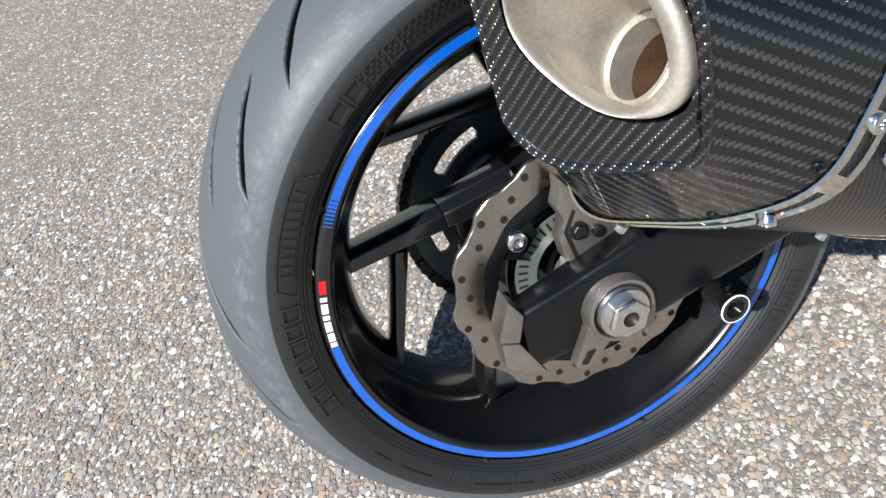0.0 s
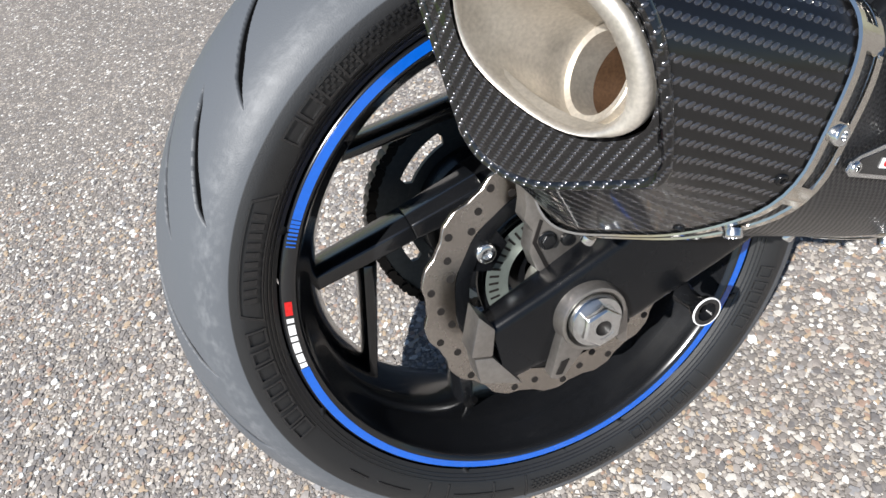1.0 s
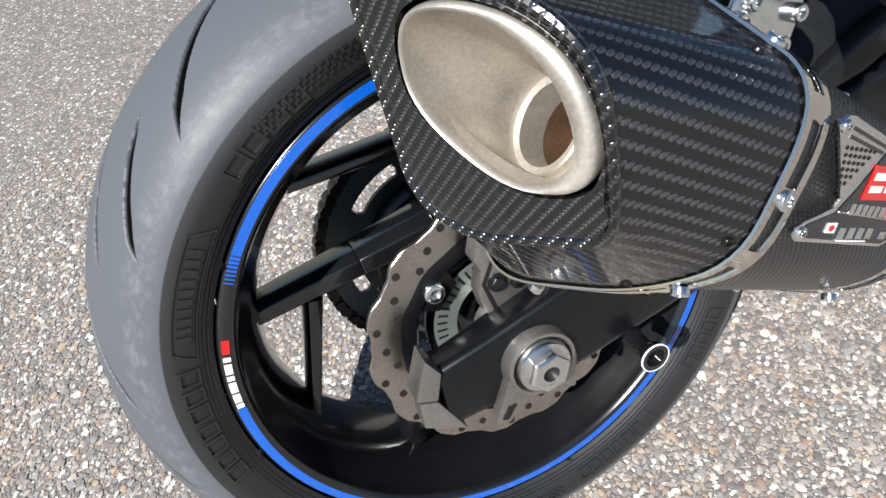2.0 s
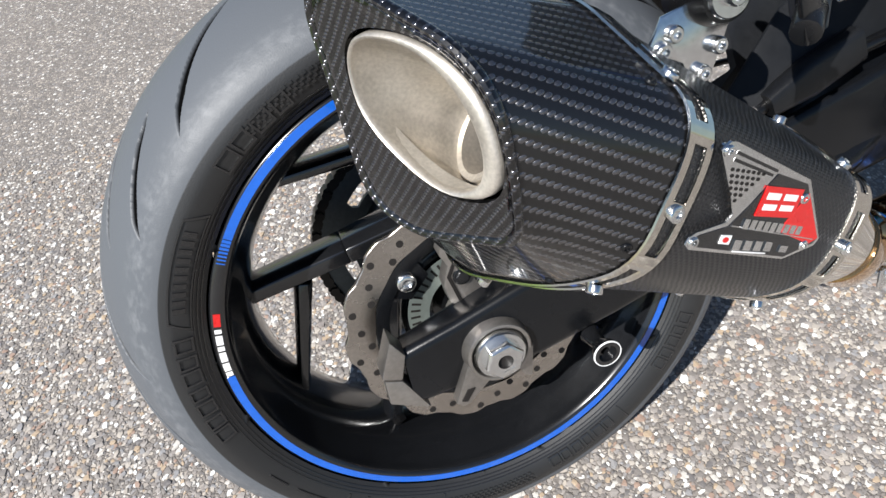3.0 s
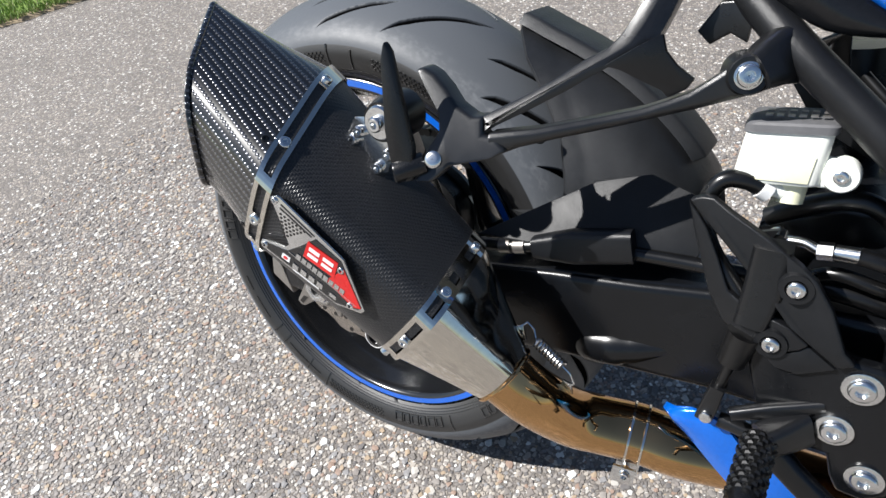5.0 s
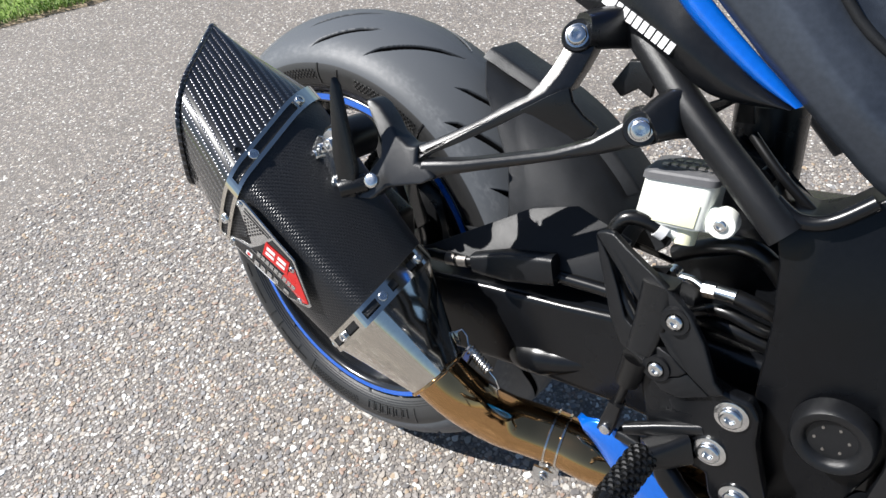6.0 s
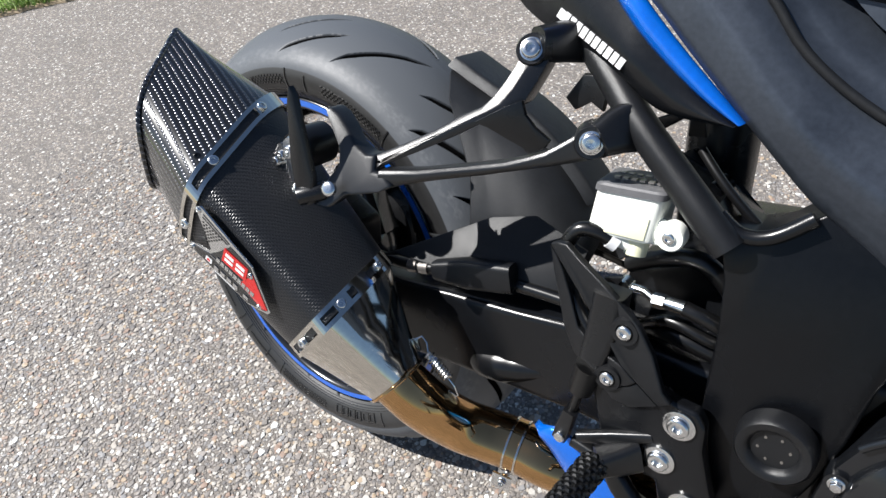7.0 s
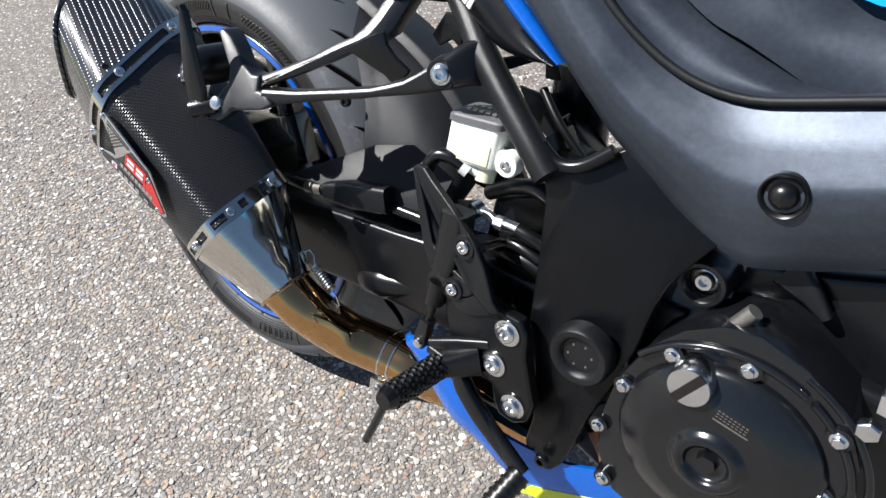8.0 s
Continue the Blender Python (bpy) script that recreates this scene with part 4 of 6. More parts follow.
for l, u in STUD_F:
    p = front_sec(*grow([(l, u)], 0.024)[0], -0.003)
    bolt("band_screw", p, outward(SEC_F, l, u), 0.0048, M_ZINC, part_f, height=0.0022)
rivet_loop = dense(between(rear_loop, lip, 0.11), 5)
for l, u in ((-0.002, -0.030), (0.018, 0.058), (0.045, -0.074)):
    p = min(rivet_loop, key=lambda q: float(np.linalg.norm(q - rear_sec(l, u, -0.015))))
    bolt("cap_rivet", p, outward(SEC_R, l, u), 0.0034, M_SATIN, cap, height=0.0012)

# front cone, then the link pipe
JOINT = V(0.275, -0.222, 0.040)
JA = V(0.80, 0.10, -0.59); JA = JA / np.linalg.norm(JA)
c1 = FH - JA * (FH @ JA); c1 = c1 / np.linalg.norm(c1); c2 = np.cross(JA, c1); c2 = c2 if c2[2] > 0 else -c2


def joint_ring(loop, centre, r):
    c = sum(loop) / len(loop)
    res = []
    for p in loop:
        a = math.atan2((p - c) @ c2, (p - c) @ c1)
        res.append(V(*centre) + r * (math.cos(a) * c1 + math.sin(a) * c2))
    return res


cone_end = joint_ring(front_loop, JOINT, 0.031)
cone = part("silencer_cone", *rings([[p + AX * 0.002 for p in front_loop], between(front_loop, cone_end, 0.35), between(front_loop, cone_end, 0.7), between(front_loop, cone_end, 0.94), cone_end], False), M_CHROME, bike, "polished faceted steel inlet cone", smooth=24)
part("weld_bead", *tube([JOINT + 0.0318 * (math.cos(a) * c1 + math.sin(a) * c2) for a in np.linspace(0, 2 * math.pi, 40)], 0.0018, 8), M_HEAT, cone)
PIPE = [(0.270, -0.2226, 0.044), (0.300, -0.208, 0.016), (0.331, -0.179, -0.017), (0.36, -0.163, -0.0255), (0.392, -0.153, -0.0265), (0.434, -0.147, -0.027), (0.50, -0.12, -0.035), (0.58, -0.08, -0.06)]
pipe = part("link_pipe", *tube(smooth_path(PIPE, 8), 0.0290, 36), M_HEAT, bike, "heat-tinted steel exhaust link pipe")
CLAMP, CLAMP_AXIS = (0.392, -0.153, -0.0265), (1.0, 0.18, 0.0)
clamp = part("pipe_clamp", *lathe([(-0.008, 0.0280), (-0.008, 0.0297), (0.008, 0.0297), (0.008, 0.0280)], CLAMP, CLAMP_AXIS, 44), M_HEAT, bike, "straw-tinted pipe clamp with a zinc plated bolt")
for d in (-0.0065, 0.0065):
    part("clamp_ring", *lathe([(d - 0.0016, 0.0294), (d - 0.001, 0.0308), (d + 0.001, 0.0308), (d + 0.0016, 0.0294)], CLAMP, CLAMP_AXIS, 44), M_CHROME, clamp)
for dy in (-0.010, 0.004):
    part("clamp_lug", *slab([(0.381, -0.168 + dy, -0.052), (0.403, -0.164 + dy, -0.052), (0.403, -0.164 + dy, -0.073), (0.381, -0.168 + dy, -0.073)], (0.2, -1, 0), 0.003), M_ZINC, clamp, bevel=0.001)
bolt("clamp_bolt", (0.393, -0.1740, -0.0605), (0.2, -1, 0), 0.0058, M_ZINC, clamp, height=0.009)
part("clamp_stud", *tube([(0.391, -0.180, -0.064), (0.393, -0.145, -0.064)], 0.0035, 10), M_ZINC, clamp)


def coil(a, b, r, turns, wire):
    a, b = V(*a), V(*b)
    d = b - a
    t = d / np.linalg.norm(d)
    u_ = np.cross(t, V(0, 1, 0.2)); u_ = u_ / np.linalg.norm(u_); w_ = np.cross(t, u_)
    pts = [a + d * s + r * (math.cos(2 * math.pi * turns * s) * u_ + math.sin(2 * math.pi * turns * s) * w_) for s in np.linspace(0, 1, int(turns * 12))]
    return tube(pts, wire, 6)


spring = part("exhaust_spring", *join(coil((0.290, -0.193, 0.062), (0.318, -0.192, 0.045), 0.0052, 9, 0.0011), tube([(0.272, -0.195, 0.072), (0.278, -0.190, 0.077), (0.285, -0.190, 0.072), (0.290, -0.193, 0.062)], 0.0011, 6),
                                      tube([(0.318, -0.192, 0.045), (0.326, -0.192, 0.040), (0.331, -0.191, 0.030), (0.326, -0.192, 0.024)], 0.0011, 6)), M_ZINC, bike, "small steel exhaust spring")
spring.location = (0.002, -0.002, 0.007)
part("spring_lug", *slab([(0.262, -0.200, 0.078), (0.278, -0.197, 0.081), (0.282, -0.196, 0.066), (0.266, -0.199, 0.064)], (0, 1, 0), 0.003), M_CHROME, cone, bevel=0.001)
part("spring_lug", *slab([(0.322, -0.196, 0.038), (0.331, -0.194, 0.035), (0.333, -0.192, 0.022), (0.322, -0.195, 0.024)], (0, 1, 0), 0.003), M_ZINC, pipe, bevel=0.001)

# badge on the sleeve's outer side
def side_pt(s, w, d=0.0):
    """On the sleeve's outer side: s along from the rear band to the front one (0 to 1), w up in metres."""
    a, b = REAR + UPW * w, FRONT + UPW * w * 0.72
    return a + (b - a) * s - LAT * (0.004 + d)


def badge(name, pts, d0, d1, material, parent, label="", bevel=0.0):
    v0, v1 = [side_pt(s, w, d0) for s, w in pts], [side_pt(s, w, d1) for s, w in pts]
    n = len(pts)
    return part(name, v0 + v1, [tuple(range(n)), tuple(range(2 * n - 1, n - 1, -1))] + [(i, (i + 1) % n, n + (i + 1) % n, n + i) for i in range(n)], material, parent, label, bevel=bevel)


BADGE = [(0.055, 0.0385), (0.075, 0.0445), (0.10, 0.0455), (0.512, 0.0425), (0.742, 0.0052), (0.736, -0.0010), (0.615, -0.0160), (0.150, -0.0185), (0.125, -0.0160), (0.124, -0.0110), (0.145, -0.0075), (0.245, 0.0020), (0.252, 0.0075), (0.19, 0.0185)]
plaque = badge("maker_badge", BADGE, 0.001, 0.0028, M_ZINC, body, "black, red and silver enamel badge", bevel=0.0004)
IN = [(0.345, 0.0385), (0.505, 0.0395), (0.722, 0.0050), (0.715, 0.0005), (0.608, -0.0138), (0.160, -0.0160), (0.138, -0.0135), (0.160, -0.0085), (0.262, 0.0000), (0.300, 0.0150)]
badge("badge_field", IN, 0.0026, 0.0033, M_RIM, plaque, "black enamel field")
badge("badge_red", [(0.540, 0.0340), (0.722, 0.0055), (0.690, -0.0005), (0.500, 0.0040), (0.515, 0.0150)], 0.0030, 0.0037, M_RED, plaque, "red enamel corner")
badge("badge_square", [(0.323, 0.0296), (0.500, 0.0353), (0.527, 0.0151), (0.343, 0.0100)], 0.0032, 0.0040, M_RED, plaque, "red enamel square")
for q0, q1, z0, z1 in ((0.10, 0.44, 0.58, 0.80), (0.10, 0.44, 0.22, 0.42), (0.56, 0.90, 0.58, 0.80), (0.56, 0.90, 0.22, 0.42)):
    def sq(a, b): return (0.323 + 0.177 * a + 0.022 * (1 - b), 0.0100 + 0.0196 * b + 0.0055 * a)
    badge("badge_mark", [sq(q0, z0), sq(q1, z0), sq(q1, z1), sq(q0, z1)], 0.0038, 0.0044, M_WHITE, plaque)
for k in range(9):
    a = 0.318 + 0.0335 * k
    badge("badge_bar", [(a, 0.0005 + 0.0045 * k / 9), (a + 0.026, 0.0008 + 0.0045 * k / 9), (a + 0.020, 0.0074 + 0.0045 * k / 9), (a - 0.006, 0.0070 + 0.0045 * k / 9)], 0.0034, 0.0041, M_ZINC, plaque)
for k in range(4):
    a = 0.330 + 0.05 * k
    badge("badge_bar", [(a, -0.0142 + 0.0035 * k / 4), (a + 0.036, -0.0138 + 0.0035 * k / 4), (a + 0.026, -0.0070 + 0.0035 * k / 4), (a - 0.008, -0.0072 + 0.0035 * k / 4)], 0.0034, 0.0041, M_ZINC, plaque)
badge("badge_bar", [(0.560, -0.0105), (0.600, -0.0100), (0.594, -0.0050), (0.555, -0.0055)], 0.0034, 0.0041, M_ZINC, plaque)
badge("badge_bar", [(0.34, -0.0155), (0.50, -0.0135), (0.50, -0.0127), (0.34, -0.0147)], 0.0034, 0.0041, M_WHITE, plaque)
badge("badge_bar", [(0.27, 0.0005), (0.70, 0.0035), (0.70, 0.0043), (0.27, 0.0013)], 0.0033, 0.0039, M_ZINC, plaque)
badge("badge_flag", [(0.251, -0.0059), (0.297, -0.0049), (0.304, -0.0110), (0.256, -0.0115)], 0.0034, 0.0040, M_WHITE, plaque)
badge("badge_dot", [(0.268 + 0.013 * math.cos(a) + 0.008, -0.0083 + 0.0019 * math.sin(a)) for a in np.linspace(0, 2 * math.pi, 12, endpoint=False)], 0.0038, 0.0044, M_RED, plaque)
for s0, w0, s1, w1 in ((0.117, 0.0415, 0.335, 0.0405), (0.122, 0.0375, 0.325, 0.0372)):
    badge("badge_slot", [(s0, w0), (s1, w1), (s1, w1 - 0.0018), (s0, w0 - 0.0018)], 0.0024, 0.0031, M_RIM, plaque)
# perforations as dark hexagons on the plate, hole shade painted in
for i in range(7):
    for j in range(7 - i):
        s_, w_ = 0.140 + 0.0235 * j + 0.012 * i, 0.0315 - 0.0033 * i + 0.0006 * j
        badge("badge_hole", [(s_ + 0.008 * math.cos(a), w_ + 0.0012 * math.sin(a)) for a in np.linspace(0, 2 * math.pi, 6, endpoint=False)], 0.0024, 0.0031, M_RECESS_SHADE, plaque)
for s_, w_ in ((0.082, 0.0395), (0.150, -0.0135), (0.530, 0.0298), (0.671, -0.0021)):
    bolt("badge_rivet", side_pt(s_, w_, 0.002), -LAT, 0.0034, M_ZINC, plaque, height=0.0026)


# ---- silencer mount ----
mount = part("silencer_mount", *plate([(0.108, 0.241), (0.116, 0.256), (0.145, 0.262), (0.163, 0.246), (0.157, 0.230), (0.150, 0.213), (0.142, 0.210), (0.133, 0.215), (0.130, 0.225), (0.119, 0.231), (0.110, 0.231)], -0.232, -0.229), M_ZINC, bike, "zinc plated silencer hanging bracket", bevel=0.0008)
for x, z in ((0.1150, 0.2365), (0.1420, 0.2165), (0.1225, 0.2450), (0.1530, 0.2310)):
    bolt("mount_screw", (x, -0.2325, z), (0, -1, 0), 0.0055, M_ZINC, mount, height=0.005)
bush = part("mount_bush", *lathe([(-0.243, 0.004), (-0.243, 0.0165), (-0.231, 0.0200), (-0.206, 0.0200), (-0.206, 0.004)], (0.152, 0, 0.262), (0, 1, 0), 36), M_HOSE, mount, "rubber bush")
part("bush_washer", *lathe([(-0.2465, 0.003), (-0.2465, 0.0130), (-0.2445, 0.0145), (-0.2430, 0.0145), (-0.2430, 0.003)], (0.152, 0, 0.262), (0, 1, 0), 36), M_ZINC, mount)
bolt("mount_bolt", (0.152, -0.2465, 0.262), (0, -1, 0), 0.0068, M_ZINC, mount, height=0.006)


# ---- passenger footrest hanger ----
def beam(pts, widths, thick, facing=(0, -1, 0), corner=0.006):
    """A flat cast arm along pts: width across, thickness along its facing direction, rounded edges."""
    p = [V(*q) for q in pts]
    loops = []
    for i, q in enumerate(p):
        t = p[min(i + 1, len(p) - 1)] - p[max(i - 1, 0)]
        t = t / np.linalg.norm(t)
        nrm = V(*facing) - t * (V(*facing) @ t); nrm = nrm / np.linalg.norm(nrm)
        w = np.cross(t, nrm)
        h, d = widths[i] / 2, (thick[i] if isinstance(thick, (list, tuple)) else thick) / 2
        loops.append(round_poly([q - w * h - nrm * d, q - w * h + nrm * d, q + w * h + nrm * d, q + w * h - nrm * d], min(corner, h * 0.8, d * 0.8), 3))
    return rings(loops)


def widths(*keys, n):
    """Widths at n even steps through the given keys."""
    return [float(w) for w in np.interp(np.linspace(0, len(keys) - 1, n), range(len(keys)), keys)]


def chamfered(outline, y0, y1, tilt, inset, drop):
    """A plate whose front edge is cut back by a wide chamfer, narrowed where the plate is thin."""
    p = np.array(outline)
    n = len(p)
    area = sum(p[i][0] * p[(i + 1) % n][1] - p[(i + 1) % n][0] * p[i][1] for i in range(n))
    inner = []
    for i in range(n):
        t = p[(i + 1) % n] - p[i - 1]
        q = np.array((-t[1], t[0])) / np.linalg.norm(t) * (1 if area > 0 else -1)
        reach = 1.0
        for j in range(n):
            if j in (i, (i - 1) % n): continue
            e = p[(j + 1) % n] - p[j]
            det = q[0] * -e[1] + q[1] * e[0]
            if abs(det) < 1e-12: continue
            w = p[j] - p[i]
            s, u = (w[0] * -e[1] + w[1] * e[0]) / det, (q[0] * w[1] - q[1] * w[0]) / det
            if s > 1e-5 and 0 <= u <= 1: reach = min(reach, s)
        inner.append(p[i] + q * min(inset, reach * 0.42))
    put = lambda pts, y: [V(x, y + tilt(x, z), z) for x, z in pts]
    return rings([put(p, y1), put(p, y0 + drop), put(inner, y0)])


def hang_face(x, z): return -0.4241 + 0.2463 * x + 0.5176 * z
def hang_low(x, z): return -0.3407 + 0.447 * x


UPPER_ARM = [(0.3382, 0.3938), (0.3296, 0.3919), (0.3232, 0.3864), (0.3225, 0.3766), (0.3215, 0.3661), (0.3183, 0.3542), (0.3137, 0.3418), (0.3075, 0.3328), (0.2939, 0.3236), (0.2766, 0.3081), (0.2577, 0.2945), (0.2429, 0.2844),
             (0.234, 0.2788), (0.2375, 0.2670), (0.2421, 0.2715), (0.2669, 0.2876), (0.2903, 0.3043), (0.3035, 0.3151), (0.3169, 0.3244), (0.3285, 0.3306), (0.3385, 0.3408), (0.3419, 0.355), (0.3442, 0.3677), (0.3452, 0.3778), (0.3437, 0.3873)]
LOWER_ARM = [(0.2441, 0.2696), (0.2755, 0.2762), (0.3119, 0.2876), (0.3418, 0.2974), (0.3582, 0.3054), (0.3696, 0.3118), (0.3801, 0.3213), (0.3913, 0.3323), (0.3979, 0.3404), (0.4063, 0.3446), (0.4148, 0.3422), (0.4204, 0.3325), (0.4205, 0.3215), (0.4123, 0.3153), (0.3969, 0.3090), (0.3764, 0.3004), (0.3527, 0.2919), (0.3282, 0.2827), (0.2922, 0.2704), (0.2655, 0.2604), (0.2491, 0.2513), (0.2417, 0.2585)]
NODE = [(0.2360, 0.2798), (0.2277, 0.2783), (0.2133, 0.2849), (0.2022, 0.2951), (0.1901, 0.3038), (0.1806, 0.3075), (0.1749, 0.3058), (0.1849, 0.2943), (0.2011, 0.2780), (0.2060, 0.2654), (0.2013, 0.2538), (0.1969, 0.2397),
        (0.1983, 0.2285), (0.2114, 0.2300), (0.2213, 0.2428), (0.2504, 0.2520), (0.2600, 0.2590), (0.2480, 0.2672), (0.2391, 0.2669)]
GUSSET = [(0.3125, 0.3249), (0.3335, 0.3414), (0.3455, 0.3494), (0.3497, 0.3378), (0.3582, 0.3287), (0.3707, 0.3202), (0.367, 0.3127), (0.3564, 0.3057), (0.3514, 0.3106), (0.337, 0.3165), (0.3235, 0.3226)]
hang = part("footrest_hanger", *chamfered(UPPER_ARM, -0.003, 0.018, hang_face, 0.0110, 0.0029), M_HANGER, bike, "black cast passenger footrest hanger", bevel=0.0012, segs=2)
part("lower_arm", *chamfered(LOWER_ARM, -0.001, 0.016, hang_low, 0.0035, 0.0030), M_HANGER, hang, bevel=0.0010, segs=2)
part("hanger_node", *plate(NODE, -0.0045, 0.013, hang_face), M_HANGER, hang, bevel=0.0036, segs=3)
part("gusset", *plate(GUSSET, 0.006, 0.011, hang_low), M_CAST, hang, bevel=0.0016)
for at, nrm, r in (((0.3310, -0.150, 0.3815), (0.2, -0.88, 0.40), 0.0132), ((0.4035, -0.165, 0.3280), (0.3, -0.93, 0.12), 0.0138)):
    part("bolt_boss", *lathe([(0.020, 0.0003), (0.020, r + 0.0015), (0.001, r), (-0.0005, r - 0.0012), (0.0, 0.0003)], V(*at), (-nrm[0], -nrm[1], -nrm[2]), 32), M_CAST, hang)
    bolt("hanger_bolt", at, nrm, 0.0080, M_ZINC, hang, "zinc plated socket bolt", height=0.005, flange=0.0094)
peg = part("folded_footrest", *join(slab([(0.1705, -0.260, 0.328), (0.1680, -0.260, 0.314), (0.1735, -0.263, 0.262), (0.1830, -0.263, 0.222), (0.1970, -0.260, 0.226), (0.1945, -0.257, 0.252), (0.1835, -0.258, 0.290), (0.1745, -0.258, 0.321)], (0.2, 1, 0), 0.006),
                                    tube([(0.200, -0.246, 0.238), (0.182, -0.262, 0.230)], 0.009, 14)), M_CAST, bike, "folded-up black passenger footrest", bevel=0.0016)
peg.location = (0.002, -0.006, 0.005)
bolt("peg_pin", (0.213, -0.2545, 0.2465), (0.2, -0.88, 0.4), 0.0066, M_ZINC, peg, socket=False, height=0.003)

# ---- subframe and underseat ----
frame_tube = part("subframe_tube", *tube(smooth_path([(0.300, -0.078, 0.432), (0.349, -0.101, 0.397), (0.400, -0.123, 0.362), (0.427, -0.134, 0.343), (0.490, -0.149, 0.301), (0.522, -0.155, 0.279)], 5), 0.0132, 24), M_PLASTIC, bike, "black steel subframe tube")
part("tube_lug", *beam([(0.333, -0.145, 0.385), (0.340, -0.132, 0.386), (0.346, -0.121, 0.387), (0.355, -0.107, 0.388)], [0.027, 0.031, 0.033, 0.036], [0.022, 0.024, 0.022, 0.018], corner=0.009), M_CAST, frame_tube, smooth=50)
part("tube_lug", *beam([(0.406, -0.160, 0.329), (0.412, -0.149, 0.334), (0.417, -0.141, 0.338), (0.424, -0.131, 0.340)], [0.027, 0.034, 0.039, 0.042], [0.020, 0.022, 0.020, 0.016], corner=0.008), M_CAST, frame_tube, smooth=50)
part("tube_lug", *beam([(0.362, -0.122, 0.340), (0.374, -0.122, 0.356), (0.392, -0.124, 0.356)], [0.014, 0.024, 0.030], 0.006), M_CAST, frame_tube)
part("subframe_tube", *tube(smooth_path([(0.300, 0.128, 0.455), (0.420, 0.140, 0.345), (0.520, 0.142, 0.262)], 5), 0.0132, 18), M_PLASTIC, bike)
part("cross_brace", *beam([(0.432, -0.115, 0.338), (0.448, -0.06, 0.345), (0.452, -0.05, 0.320)], [0.012, 0.014, 0.016], 0.004), M_CAST, frame_tube)
under = part("underseat_tray", *join(slab([(0.424, -0.062, 0.305), (0.445, -0.062, 0.305), (0.490, -0.062, 0.292), (0.526, -0.062, 0.268), (0.52, -0.062, 0.245), (0.45, -0.062, 0.275)], (0, 1, 0), 0.006), slab([(0.445, -0.062, 0.304), (0.490, -0.062, 0.291), (0.526, -0.062, 0.267), (0.52, -0.02, 0.262), (0.485, -0.02, 0.285), (0.445, -0.02, 0.298)], (0, 0, -1), 0.004)), M_PLASTIC, bike, "black plastic underseat tray", bevel=0.001)
part("wiring_loom", *join(tube(smooth_path([(0.455, -0.12, 0.318), (0.49, -0.125, 0.290), (0.53, -0.12, 0.270), (0.545, -0.11, 0.292)], 5), 0.005, 10), tube(smooth_path([(0.47, -0.10, 0.326), (0.50, -0.11, 0.305), (0.54, -0.11, 0.278)], 5), 0.004, 10)), M_HOSE, bike, "black wiring under the seat")
part("strap_bolt", *tube([(0.486, -0.080, 0.290), (0.492, -0.070, 0.298)], 0.007, 12), M_HOSE, under)


# ---- bodywork ----
def skin(lower, upper, y_of, rows=14, thick=0.004):
    """A moulded panel between two edges in (x, z), bowed by y_of(along, up), with a back face."""
    n = len(lower)
    verts, faces = [], []
    for off in (0.0, thick):
        for j in range(rows + 1):
            v_ = j / rows
            for i in range(n):
                x = lower[i][0] + (upper[i][0] - lower[i][0]) * v_
                z = lower[i][1] + (upper[i][1] - lower[i][1]) * v_
                verts.append(V(x, y_of(i / (n - 1), v_) + off, z))
    m = (rows + 1) * n
    for o in (0, m):
        for j in range(rows):
            for i in range(n - 1):
                a = o + j * n + i
                faces.append((a, a + 1, a + 1 + n, a + n))
    edge = [i for i in range(n)] + [j * n + n - 1 for j in range(1, rows + 1)] + [rows * n + i for i in range(n - 2, -1, -1)] + [j * n for j in range(rows - 1, 0, -1)]
    for a, b in zip(edge, edge[1:] + edge[:1]): faces.append((a, b, b + m, a + m))
    return verts, faces


def resample(pts, n):
    p = smooth_path([(a, b, 0) for a, b in pts], 10)
    d = perimeter(p)
    return [(float(np.interp(s, d, [q[0] for q in p])), float(np.interp(s, d, [q[1] for q in p]))) for s in np.linspace(0, d[-1], n)]


LOW = resample([(0.350, 0.478), (0.414, 0.431), (0.446, 0.406), (0.474, 0.385), (0.503, 0.364), (0.532, 0.343), (0.560, 0.324), (0.592, 0.309), (0.633, 0.286), (0.678, 0.272), (0.722, 0.290), (0.763, 0.315), (0.83, 0.350)], 40)
TOPE = resample([(0.400, 0.520), (0.450, 0.476), (0.489, 0.446), (0.516, 0.420), (0.545, 0.402), (0.575, 0.389), (0.600, 0.383), (0.624, 0.382), (0.645, 0.385), (0.668, 0.393), (0.712, 0.410), (0.79, 0.44)], 40)
def cover_y(a, b):
    """The side cover swells out to a soft crease at mid height, then falls back to its upper edge."""
    k = float(np.interp(a, [0, 0.35, 0.6, 1], [0.15, 0.45, 1.0, 1.0]))
    return float(np.interp(b, [0, 0.10, 0.30, 0.44, 0.55, 0.80, 1.0], [-0.1365, -0.1425, -0.142 - 0.009 * k, -0.142 - 0.0125 * k, -0.142 - 0.0120 * k, -0.139 - 0.003 * k, -0.133 + 0.004 * k]))


cover = part("side_cover", *skin(LOW, TOPE, cover_y, rows=24), M_PANEL, bike, "dark metallic grey side cover", smooth=60)
UP0 = [(x + 0.001, z + 0.003) for x, z in TOPE]
UP1 = resample([(0.47, 0.54), (0.53, 0.472), (0.583, 0.440), (0.621, 0.430), (0.659, 0.419), (0.690, 0.409), (0.707, 0.408), (0.72, 0.415), (0.80, 0.45)], 40)
